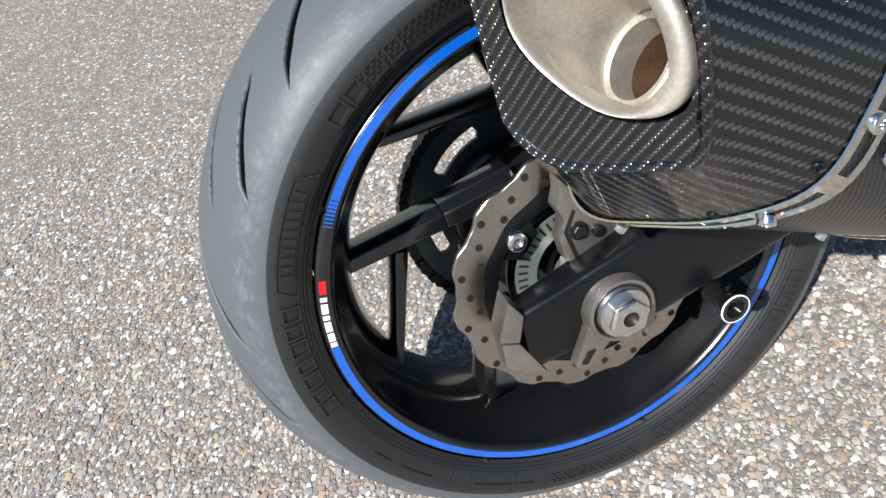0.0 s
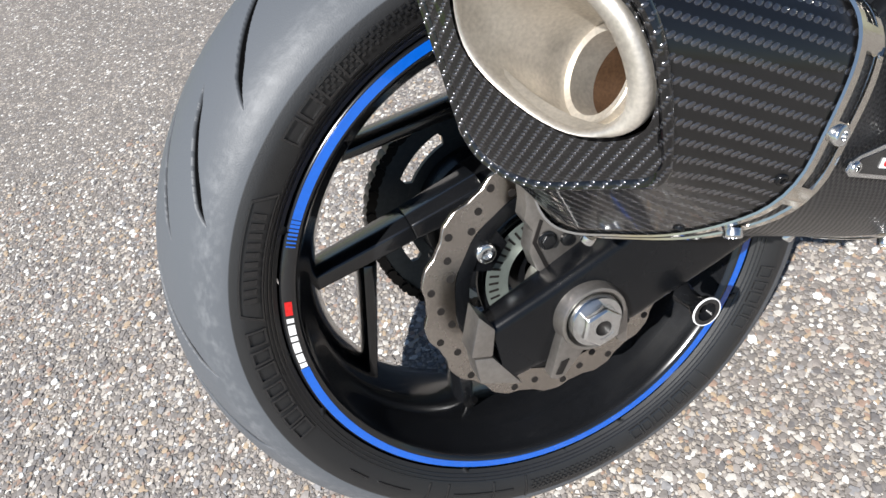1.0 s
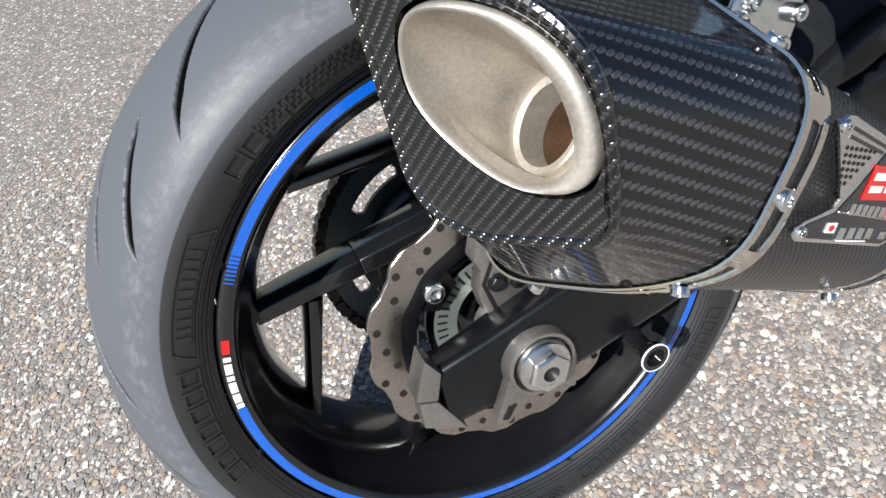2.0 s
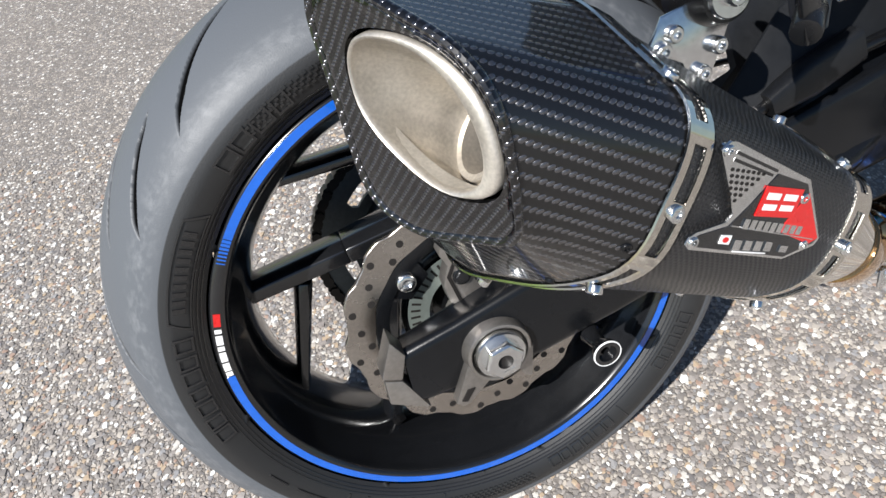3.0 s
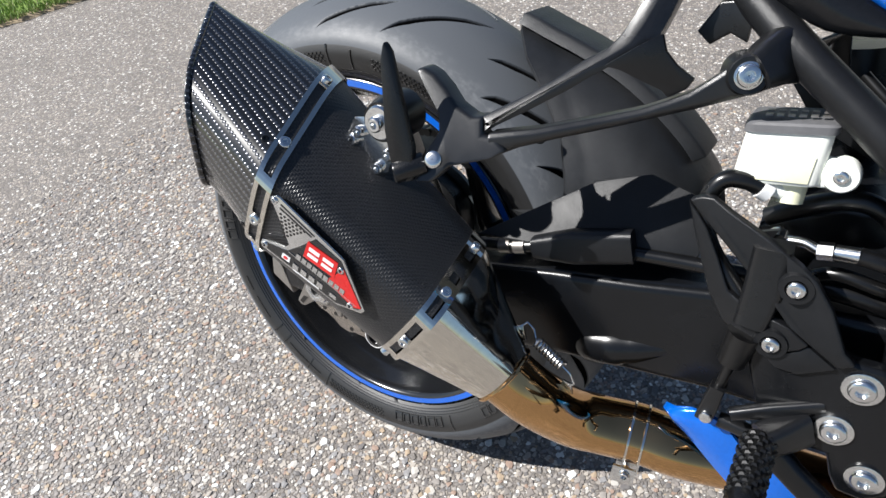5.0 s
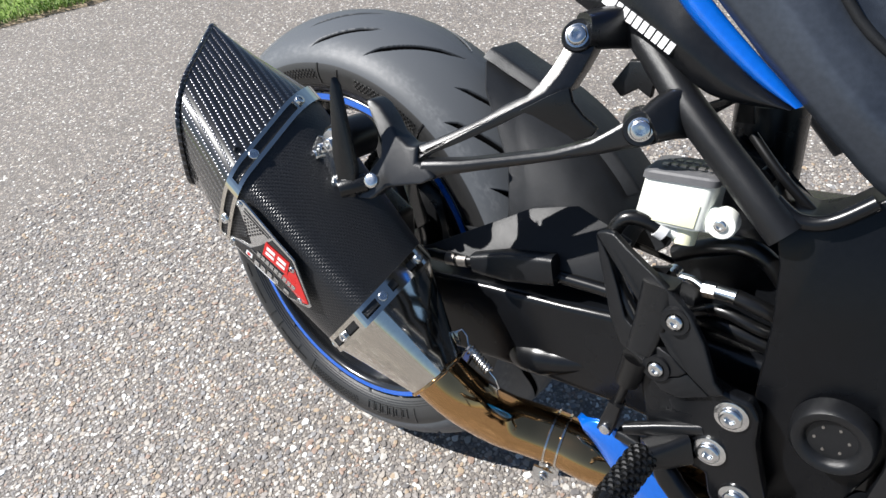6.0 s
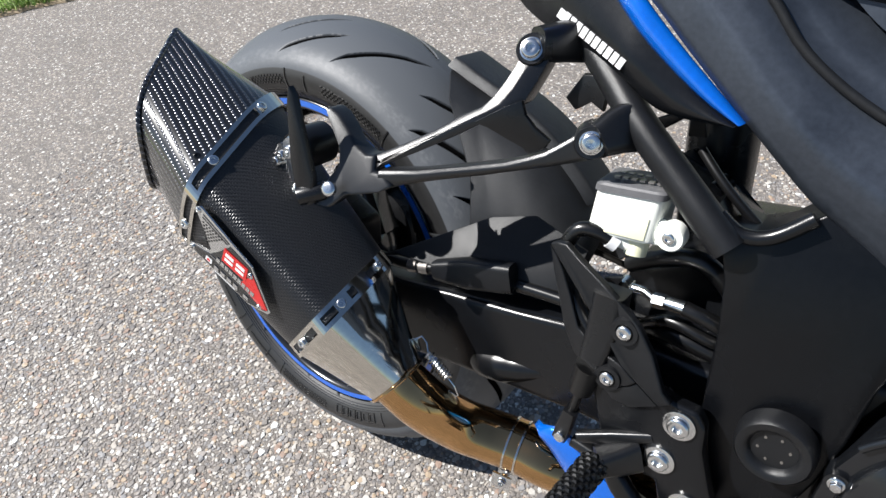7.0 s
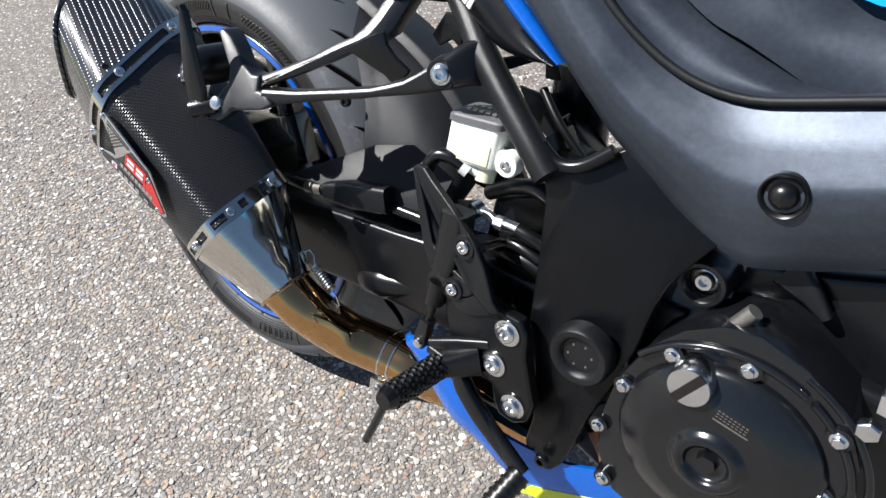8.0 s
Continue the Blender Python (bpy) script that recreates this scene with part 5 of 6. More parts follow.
def scoop_y(a, b):
    """The panel below the seat is scooped: steep at its lower edge, then laid back."""
    return float(np.interp(b, [0, 0.12, 0.3, 0.55, 0.8, 1.0], [-0.130, -0.1235, -0.1195, -0.107, -0.090, -0.078]))


upper = part("seat_side_panel", *skin(UP0, UP1, scoop_y, thick=0.006), M_PANEL, bike, "dark textured panel below the seat", smooth=60)
part("panel_seam", *tube([V(x, -0.1325, z + 0.0018) for x, z in TOPE], 0.0034, 10), M_SKIRT, upper)
TK0 = [(x - 0.002, z - 0.016) for x, z in UP1]
TK1 = resample([(0.52, 0.60), (0.60, 0.50), (0.661, 0.462), (0.690, 0.457), (0.74, 0.47), (0.84, 0.52)], 40)
tank = part("tank_side_panel", *skin(TK0, TK1, lambda a, b: -0.108 - 0.010 * math.sin(math.pi * b) + 0.03 * b, thick=0.01), M_PANEL, bike, "dark panel beside the tank", smooth=60)
TC1 = resample([(0.56, 0.68), (0.66, 0.58), (0.75, 0.56), (0.86, 0.62)], 40)
part("fuel_tank", *skin(TK1, TC1, lambda a, b: -0.098 + 0.05 * b * b, thick=0.01), M_CYAN, bike, "bright blue fuel tank", smooth=60)
part("cover_plug", *lathe([(-0.0042, 0.0003), (-0.0038, 0.0035), (-0.0022, 0.0068), (0.0008, 0.0090), (0.0040, 0.0098), (0.0045, 0.0118), (0.0010, 0.0140), (0.0004, 0.0150), (0.0014, 0.0158), (0.0040, 0.0160), (0.0090, 0.0160), (0.0090, 0.0003)], (0.688, -0.1580, 0.341), (0, 1, 0), 40), M_HOSE, cover, "round black rubber plug", smooth=60)
# tail fairing with its blue flash
def tail_y(x): return float(np.interp(x, [0.24, 0.28, 0.34, 0.405, 0.5], [-0.082, -0.094, -0.114, -0.131, -0.139]))


def skin_at(lower, upper, y_at, bow, rows=10, thick=0.004):
    """A panel whose distance from the middle plane follows x, bowed between its edges."""
    v_, f_ = skin(lower, upper, lambda a, b: 0.0, rows, thick)
    n = len(lower)
    for q in range(len(v_)):
        b = (q % ((rows + 1) * n)) // n / rows
        v_[q][1] += y_at(v_[q][0]) - bow * math.sin(math.pi * b)
    return v_, f_


TL0 = resample([(0.250, 0.424), (0.289, 0.402), (0.316, 0.393), (0.349, 0.385), (0.380, 0.378), (0.404, 0.371), (0.436, 0.3575), (0.466, 0.357), (0.4945, 0.3615)], 28)
TL1 = resample([(0.3268, 0.4704), (0.3668, 0.4394), (0.3928, 0.4189), (0.4178, 0.4014), (0.4448, 0.3854), (0.4704, 0.3723), (0.4952, 0.3629)], 28)
TB1 = resample([(0.350, 0.478), (0.388, 0.446), (0.412, 0.4265), (0.433, 0.411), (0.454, 0.3965), (0.480, 0.3795), (0.5005, 0.3660)], 28)
tail = part("tail_fairing", *skin_at(TL0, TL1, tail_y, 0.005), M_SATIN, bike, "matt black tail fairing", smooth=60)
part("tail_flash", *skin_at(TL1, TB1, lambda x: tail_y(x) - 0.0005, 0.004, rows=6), M_TANKBLUE, tail, "metallic blue flash", smooth=70)
for k in range(11):
    # white printed marks along the fairing
    t = V(0.069, -0.024); t = t / np.linalg.norm(t); n_ = V(-t[1], t[0])
    o_ = V(0.331, 0.4035) + t * (0.0069 * k)
    w, h_ = (0.0052, 0.0088) if k else (0.0062, 0.0080)
    q = [o_, o_ + t * w, o_ + t * w + n_ * h_ + t * 0.001, o_ + n_ * h_ + t * 0.001]
    part("printed_bar", *plate([tuple(p) for p in q], -0.0060, -0.0030, lambda x, z: tail_y(x)), M_WHITE, tail)

# seat, above and behind the panels
part("seat", *box_beam([(0.33, -0.10, 0.20, 0.46, 0.52), (0.45, -0.115, 0.23, 0.455, 0.50), (0.58, -0.115, 0.23, 0.45, 0.49)]), M_PLASTIC, bike, "black seat")

# main frame
FRAME = [(0.500, 0.302), (0.512, 0.290), (0.530, 0.288), (0.548, 0.297), (0.562, 0.312), (0.572, 0.322), (0.60, 0.312), (0.640, 0.292), (0.664, 0.282), (0.656, 0.264), (0.646, 0.240), (0.643, 0.215), (0.643, 0.165), (0.638, 0.118), (0.628, 0.071),
         (0.624, 0.016), (0.621, -0.014), (0.612, -0.034), (0.598, -0.043), (0.584, -0.036), (0.577, -0.012), (0.578, 0.029), (0.566, 0.085), (0.555, 0.121), (0.545, 0.138), (0.540, 0.175), (0.535, 0.215), (0.525, 0.255)]
frame_ob = part("main_frame", *plate(FRAME, -0.160, -0.105, lambda x, z: 0.30 * max(0, z - 0.235) + 0.10 * max(0, 0.06 - z) + 0.10 * max(0, x - 0.6)), M_FRAME, bike, "satin black alloy main frame", bevel=0.006, segs=3)
pv = part("pivot_cover", *lathe([(-0.168, 0.0003), (-0.168, 0.0170), (-0.1715, 0.0185), (-0.1740, 0.0215), (-0.1740, 0.0265), (-0.171, 0.0290), (-0.157, 0.0300), (-0.157, 0.0003)], (0.6035, 0, 0.1405), (0, 1, 0), 48), M_PLASTIC, frame_ob, "round black pivot cover")
for a in np.linspace(0.3, 0.3 + 2 * math.pi, 6, endpoint=False):
    part("cover_dimple", *lathe([(-0.1688, 0.0002), (-0.1688, 0.0011), (-0.1675, 0.0011), (-0.1675, 0.0002)], (0.6035 + 0.0115 * math.cos(a), 0, 0.1405 + 0.0115 * math.sin(a)), (0, 1, 0), 8), M_ALLOY, pv)
part("frame_gusset", *tube(smooth_path([(0.506, -0.150, 0.300), (0.525, -0.150, 0.291), (0.545, -0.148, 0.297), (0.565, -0.144, 0.318)], 6), 0.006, 14), M_SATIN, frame_ob)
bolt("frame_bolt", (0.603, -0.160, -0.015), (0, -1, 0), 0.0075, M_CAST, frame_ob)

# rider's footrest bracket with its heel guard
BRK = [(0.455, 0.150), (0.500, 0.152), (0.528, 0.146), (0.546, 0.147), (0.556, 0.135), (0.560, 0.112), (0.582, 0.064), (0.581, 0.040), (0.568, 0.027), (0.550, 0.027), (0.541, 0.040), (0.534, 0.058), (0.505, 0.056), (0.480, 0.066), (0.472, 0.090), (0.462, 0.115)]
brk = part("footrest_bracket", *plate(BRK, -0.180, -0.165), M_SATIN, bike, "black footrest bracket", bevel=0.004, segs=3)
for at in ((0.5365, -0.181, 0.1285), (0.5315, -0.181, 0.0845), (0.563, -0.181, 0.050)):
    bolt("bracket_bolt", at, (0, -1, 0), 0.0095, M_ZINC, brk, "zinc plated flanged bolt", height=0.0055, flange=0.0135)
HEEL_LIMB = [(0.3868, 0.2304), (0.3944, 0.2361), (0.4039, 0.2383), (0.4187, 0.2321), (0.4488, 0.2223), (0.4729, 0.2103), (0.4845, 0.2047), (0.5005, 0.1857), (0.5170, 0.1561), (0.5262, 0.1489), (0.5171, 0.1417), (0.4954, 0.1534), (0.4788, 0.1627), (0.4616, 0.1773), (0.4269, 0.2018), (0.3952, 0.2237)]
HEEL_REAR = [(0.3859, 0.2292), (0.3957, 0.2072), (0.4059, 0.1867), (0.4185, 0.1614), (0.4345, 0.1425), (0.4588, 0.1342), (0.4694, 0.1312), (0.4899, 0.1450), (0.4951, 0.1519), (0.4785, 0.1612), (0.4638, 0.1628), (0.4466, 0.1637), (0.4322, 0.1695), (0.4174, 0.1938), (0.4040, 0.2131), (0.3944, 0.2224)]
HEEL_FOOT = [(0.4690, 0.1294), (0.4793, 0.1230), (0.4950, 0.1235), (0.5167, 0.1385), (0.4948, 0.1504), (0.4896, 0.1434)]
def heel_tilt(x, z): return 0.26 * max(0.0, 0.475 - x)


heel = part("heel_guard", *plate(HEEL_LIMB, -0.188, -0.180, heel_tilt), M_PLASTIC, bike, "black plastic heel guard with an open window", bevel=0.0022, segs=3)
part("rear_limb", *plate(HEEL_REAR, -0.1865, -0.178, heel_tilt), M_PLASTIC, heel, bevel=0.0020, segs=3)
part("guard_foot", *plate(HEEL_FOOT, -0.1845, -0.176, heel_tilt), M_PLASTIC, heel, bevel=0.0018)
for at in ((0.4745, -0.1860, 0.1940), (0.4715, -0.1855, 0.1430)):
    part("screw_seat", *lathe([(-0.0015, 0.0075), (-0.0015, 0.0115), (0.002, 0.0125), (0.004, 0.0125), (0.004, 0.0075)], at, (0, 1, 0), 28), M_PLASTIC, heel)
    bolt("guard_screw", at, (0, -1, 0), 0.0066, M_ZINC, heel, "zinc plated socket screw", height=0.004)
# footrest with rubber pimples, and its feeler
rest = part("rider_footrest", *tube([(0.487, -0.204, 0.066), (0.487, -0.207, 0.0664), (0.486, -0.282, 0.0755), (0.486, -0.288, 0.076)], [0.0095, 0.0125, 0.0115, 0.0085], 20), M_HOSE, bike, "rubber-covered rider footrest")
ra, rb = V(0.487, -0.207, 0.0664), V(0.486, -0.282, 0.0755)
rt = (rb - ra) / np.linalg.norm(rb - ra); ru = np.cross(rt, V(0, 0, 1)); ru = ru / np.linalg.norm(ru); rw = np.cross(rt, ru)
for i in range(11):
    for j in range(12):
        a = 2 * math.pi * (j + 0.5 * (i % 2)) / 12
        d = math.cos(a) * ru + math.sin(a) * rw
        c = ra + (rb - ra) * (0.05 + 0.088 * i) + d * (0.0122 - 0.0010 * i / 11)
        s1, s2 = np.cross(rt, d) * 0.0022, rt * 0.0022
        part("rubber_pimple", *rings([[c - s1 - s2, c + s1 - s2, c + s1 + s2, c - s1 + s2], [c + d * 0.0018 - s1 * 0.5 - s2 * 0.5, c + d * 0.0018 + s1 * 0.5 - s2 * 0.5, c + d * 0.0018 + s1 * 0.5 + s2 * 0.5, c + d * 0.0018 - s1 * 0.5 + s2 * 0.5]]), M_HOSE, rest)
part("feeler", *tube([(0.485, -0.283, 0.068), (0.480, -0.284, 0.045), (0.4708, -0.285, 0.0073)], 0.0042, 12), M_CAST, rest)
piv = part("footrest_pivot", *join(beam([(0.512, -0.178, 0.076), (0.500, -0.192, 0.071), (0.489, -0.203, 0.067)], [0.030, 0.026, 0.022], 0.024), beam([(0.52, -0.176, 0.100), (0.49, -0.184, 0.084), (0.462, -0.190, 0.070)], [0.010, 0.014, 0.010], 0.010)), M_CAST, brk, smooth=45)
bolt("pivot_pin", (0.4970, -0.2005, 0.0665), (0.2, -0.95, 0.2), 0.006, M_ZINC, piv, socket=False, height=0.003)
# brake pedal, push rod and master cylinder
part("push_rod", *join(tube([(0.4530, -0.180, 0.142), (0.4500, -0.180, 0.112)], [0.013, 0.011], 16), tube([(0.4505, -0.180, 0.114), (0.4470, -0.180, 0.075)], 0.0042, 10)), M_HOSE, bike, "rubber-booted brake push rod")
part("rod_clevis", *beam([(0.4475, -0.181, 0.086), (0.4455, -0.181, 0.066), (0.4440, -0.181, 0.050)], [0.012, 0.014, 0.014], 0.014, corner=0.002), M_CAST, bike, "black brake rod clevis")
bolt("clevis_pin", (0.4455, -0.189, 0.056), (0, -1, 0), 0.0055, M_ZINC, bike.children[-1], socket=False, height=0.003)
pedal = part("brake_pedal", *beam(smooth_path([(0.455, -0.178, 0.050), (0.49, -0.180, 0.048), (0.516, -0.188, 0.035), (0.546, -0.192, 0.019), (0.600, -0.196, -0.005)], 5), [0.012] * 5 + [0.014, 0.016, 0.020, 0.022, 0.023] + [0.022] * 5 + [0.021, 0.02, 0.019, 0.018, 0.017, 0.016], 0.012), M_CAST, bike, "black alloy brake pedal", smooth=45)
part("pedal_tip", *tube([(0.598, -0.196, -0.007), (0.588, -0.245, -0.045)], 0.0115, 14), M_HOSE, pedal)
for k in range(7):
    c = V(0.598, -0.196, -0.007) + (V(0.588, -0.245, -0.045) - V(0.598, -0.196, -0.007)) * (0.1 + 0.13 * k)
    part("tip_rib", *lathe([(-0.0018, 0.0110), (-0.0018, 0.0132), (0.0018, 0.0132), (0.0018, 0.0110)], c, (-0.16, -0.78, -0.60), 16), M_HOSE, pedal)

# rear brake reservoir and hoses
res = part("brake_reservoir", *rings([round_poly([(x0, y0, z + 0.165 * (x0 - 0.436)), (x1, y0, z + 0.165 * (x1 - 0.436)), (x1, y1, z + 0.165 * (x1 - 0.436)), (x0, y1, z + 0.165 * (x0 - 0.436))], 0.007, 4)
                                      for z, x0, x1, y0, y1 in ((0.2475, 0.409, 0.464, -0.149, -0.110), (0.2500, 0.408, 0.466, -0.1505, -0.108), (0.2885, 0.409, 0.464, -0.1505, -0.108))]), M_RESERVOIR, bike, "milky plastic brake fluid reservoir with a grey lid", smooth=50)
part("fluid_window", *plate([(0.424, 0.268), (0.458, 0.274), (0.458, 0.254), (0.424, 0.249)], -0.1516, -0.149), M_FLUID, res, bevel=0.0006)
res.location = (0.001, 0.0005, 0.0035)
part("reservoir_lid", *rings([round_poly([(x0, y0, z + 0.165 * (x0 - 0.436)), (x1, y0, z + 0.165 * (x1 - 0.436)), (x1, y1, z + 0.165 * (x1 - 0.436)), (x0, y1, z + 0.165 * (x0 - 0.436))], 0.008, 4)
                              for z, x0, x1, y0, y1 in ((0.2870, 0.4070, 0.4665, -0.1525, -0.1055), (0.2925, 0.4070, 0.4665, -0.1525, -0.1055), (0.2942, 0.4085, 0.465, -0.1510, -0.107))]), M_LIDGREY, res, "grey moulded lid", smooth=40)
for i in range(6):
    for j in range(2):
        part("lid_mark", *slab([(0.418 + 0.007 * i, -0.140 + 0.012 * j, 0.2929 + 0.00115 * i), (0.4225 + 0.007 * i, -0.140 + 0.012 * j, 0.2936 + 0.00115 * i), (0.4225 + 0.007 * i, -0.136 + 0.012 * j, 0.2936 + 0.00115 * i), (0.418 + 0.007 * i, -0.136 + 0.012 * j, 0.2929 + 0.00115 * i)], (-0.16, 0, 1), 0.0013), M_ALLOY, res)
part("reservoir_ear", *join(lathe([(-0.1500, 0.0003), (-0.1500, 0.0108), (-0.1485, 0.0120), (-0.138, 0.0120), (-0.138, 0.0003)], (0.476, 0, 0.264), (0, 1, 0), 28), beam([(0.458, -0.141, 0.262), (0.466, -0.1425, 0.263), (0.474, -0.1435, 0.264)], [0.024, 0.023, 0.020], 0.010)), M_RESERVOIR, res, smooth=50)
bolt("reservoir_bolt", (0.476, -0.1495, 0.264), (0, -1, 0), 0.0052, M_ZINC, res, height=0.003)
part("reservoir_outlet", *tube([(0.448, -0.132, 0.250), (0.450, -0.136, 0.232)], [0.011, 0.0095], 16), M_FLUID, res)
part("outlet_nipple", *tube([(0.447, -0.138, 0.239), (0.432, -0.142, 0.243)], 0.006, 12), M_RESERVOIR, res)
hose = part("reservoir_hose", *tube(smooth_path([(0.436, -0.142, 0.242), (0.420, -0.148, 0.249), (0.404, -0.152, 0.246), (0.398, -0.155, 0.225), (0.41, -0.160, 0.195), (0.44, -0.165, 0.165)], 6), 0.0068, 14), M_HOSE, bike, "black rubber reservoir hose")
part("hose_clip", *lathe([(-0.004, 0.0068), (-0.004, 0.0080), (0.004, 0.0080), (0.004, 0.0068)], (0.433, -0.143, 0.2435), (-0.85, -0.3, 0.4), 20), M_WHITE, hose)
part("master_cylinder", *beam([(0.452, -0.170, 0.215), (0.455, -0.172, 0.180), (0.454, -0.175, 0.150)], [0.026, 0.028, 0.024], 0.026), M_CAST, bike, "black brake master cylinder", smooth=50)
ban = part("banjo_fitting", *join(tube([(0.452, -0.150, 0.206), (0.452, -0.136, 0.206)], 0.0085, 18), tube(smooth_path([(0.458, -0.142, 0.208), (0.470, -0.144, 0.2105), (0.480, -0.147, 0.209)], 5), 0.0040, 12),
                                  tube([(0.480, -0.147, 0.209), (0.490, -0.148, 0.2115)], 0.0068, 6), tube([(0.491, -0.148, 0.2115), (0.506, -0.150, 0.2145)], 0.0060, 16)), M_ZINC, bike, "plated brake hose fitting")
part("fitting_tab", *slab([(0.436, -0.152, 0.212), (0.452, -0.152, 0.219), (0.447, -0.152, 0.206)], (0, 1, 0), 0.004), M_CAST, ban)
part("brake_hose", *tube(smooth_path([(0.505, -0.150, 0.2145), (0.525, -0.148, 0.212), (0.56, -0.135, 0.200)], 5), 0.0065, 12), M_HOSE, bike, "black brake hose")
part("loom", *tube(smooth_path([(0.44, -0.10, 0.205), (0.475, -0.110, 0.232), (0.505, -0.115, 0.240), (0.535, -0.110, 0.215), (0.54, -0.10, 0.18)], 6), 0.008, 12), M_HOSE, bike, "black hoses behind the frame")
part("loom", *tube(smooth_path([(0.47, -0.125, 0.165), (0.495, -0.135, 0.188), (0.53, -0.135, 0.186), (0.56, -0.12, 0.18)], 6), 0.0055, 12), M_HOSE, bike, "black hoses behind the frame")
part("loom", *tube(smooth_path([(0.46, -0.11, 0.15), (0.50, -0.125, 0.170), (0.56, -0.12, 0.165)], 6), 0.009, 12), M_HOSE, bike, "black hoses behind the frame")
part("pivot_casting", *box_beam([(0.435, -0.075, 0.16, 0.085, 0.190), (0.49, -0.085, 0.18, 0.060, 0.225), (0.56, -0.095, 0.20, 0.03, 0.235)]), M_SATIN, bike, "black frame casting at the swing arm pivot", smooth=40)
part("shock_absorber", *tube([(0.46, 0.0, 0.33), (0.50, 0.0, 0.08)], 0.032, 20), M_CAST, bike, "black rear shock absorber")
part("engine_case", *box_beam([(0.545, -0.110, 0.22, 0.02, 0.20), (0.62, -0.115, 0.25, -0.02, 0.195), (0.72, -0.130, 0.26, -0.03, 0.215), (0.86, -0.125, 0.25, -0.02, 0.225)]), M_CAST, bike, "black engine case", smooth=40)

# ---- hugger ----
HUG = [(-0.103, 0.250), (-0.107, 0.285), (-0.106, 0.308), (-0.101, 0.320), (-0.090, 0.331), (-0.075, 0.3365), (-0.060, 0.340), (-0.03, 0.3445), (0, 0.346), (0.03, 0.3445), (0.060, 0.340), (0.090, 0.331), (0.101, 0.320), (0.107, 0.300), (0.104, 0.262)]


def hugger_edge(y):
    """The angle at which the mudguard's cut-back rear edge lies, by distance from the middle plane."""
    return float(np.interp(abs(y), [0.0, 0.03, 0.05, 0.065, 0.075, 0.083, 0.092, 0.098, 0.101, 0.107], [63.5, 61.0, 58.5, 55.0, 50.5, 45.5, 41.0, 38.0, 36.0, 30.0]))


def hugger_rise(f):
    """How far the mudguard runs off the wheel's circle towards its front end."""
    return float(np.interp(f, [0, 0.12, 0.24, 0.33, 0.45, 0.52, 0.58, 0.62], [0, 0.010, 0.027, 0.041, 0.057, 0.066, 0.072, 0.071]))


def hugger_loop(f):
    """One cross section of the rear mudguard, f of the way from its rear edge to its front end."""
    out, inn = [], []
    for y, r in HUG:
        a = radians(hugger_edge(y) + (2.0 - hugger_edge(y)) * f)
        k = 0.006 + hugger_rise(f)
        out.append(V((r + k) * math.cos(a), y, (r + k) * math.sin(a)))
        inn.append(V((r + k - 0.004) * math.cos(a), y * 0.965, (r + k - 0.004) * math.sin(a)))
    return out + inn[::-1]


hug = part("rear_hugger", *rings([hugger_loop(t) for t in np.linspace(0, 0.62, 27)]), M_GRAIN, bike, "grained black plastic rear mudguard", smooth=50)
part("hugger_lip", *rings([[V((r + hugger_rise((63.5 - t) / 61.5)) * math.cos(radians(t)), y, (r + hugger_rise((63.5 - t) / 61.5)) * math.sin(radians(t))) for y, r in ((-0.034, 0.350), (-0.026, 0.362), (0.026, 0.362), (0.034, 0.350))] for t in np.linspace(62, 30, 14)]), M_GRAIN, hug, bevel=0.003)
part("hugger_skirt", *slab([(0.300, -0.118, 0.205), (0.345, -0.114, 0.222), (0.405, -0.118, 0.210), (0.40, -0.138, 0.166), (0.345, -0.146, 0.150), (0.280, -0.152, 0.142), (0.215, -0.156, 0.138), (0.165, -0.150, 0.112), (0.205, -0.154, 0.138)], (0, 1, -0.4), 0.004), M_SKIRT, hug, bevel=0.0012)
guard = part("hose_guard", *join(tube(smooth_path([(0.150, -0.128, 0.100), (0.19, -0.145, 0.118), (0.237, -0.150, 0.131), (0.30, -0.146, 0.150), (0.37, -0.140, 0.160), (0.44, -0.138, 0.168)], 6), 0.0065, 14)), M_HOSE, bike, "black brake hose along the swing arm")
part("guard_cover", *beam([(0.262, -0.152, 0.140), (0.30, -0.152, 0.153), (0.350, -0.148, 0.168)], [0.020, 0.032, 0.030], 0.018), M_PLASTIC, guard, smooth=45)
for x, z in ((0.232, 0.1295), (0.247, 0.134)):
    part("hose_sleeve", *lathe([(-0.006, 0.0066), (-0.006, 0.0076), (0.006, 0.0076), (0.006, 0.0066)], (x, -0.150, z), (0.94, -0.03, 0.33), 18), M_ALLOY, guard)
bolt("hugger_screw", (0.236, -0.108, 0.228), (0.2, -1, 0.2), 0.006, M_CAST, hug)

# ---- engine's clutch cover ----
CLU = [(0.640, 0.097), (0.640, 0.140), (0.654, 0.190), (0.672, 0.218), (0.695, 0.238), (0.720, 0.245), (0.755, 0.238), (0.792, 0.219), (0.815, 0.185), (0.820, 0.11), (0.79, 0.04), (0.73, 0.01), (0.675, 0.02), (0.648, 0.055)]
clu = part("clutch_cover", *join(plate(CLU, -0.168, -0.11), lathe([(-0.150, 0.0820), (-0.171, 0.0800), (-0.1755, 0.0765), (-0.1770, 0.0745), (-0.1855, 0.0525), (-0.1862, 0.0490), (-0.1862, 0.0300), (-0.190, 0.0270), (-0.193, 0.0230), (-0.192, 0.0180), (-0.186, 0.0150), (-0.186, 0.0003), (-0.150, 0.0003)], (0.731, 0, 0.131), (0, 1, 0), 72)), M_ENGINE, bike, "black cast clutch cover", bevel=0.004, segs=2, smooth=45)
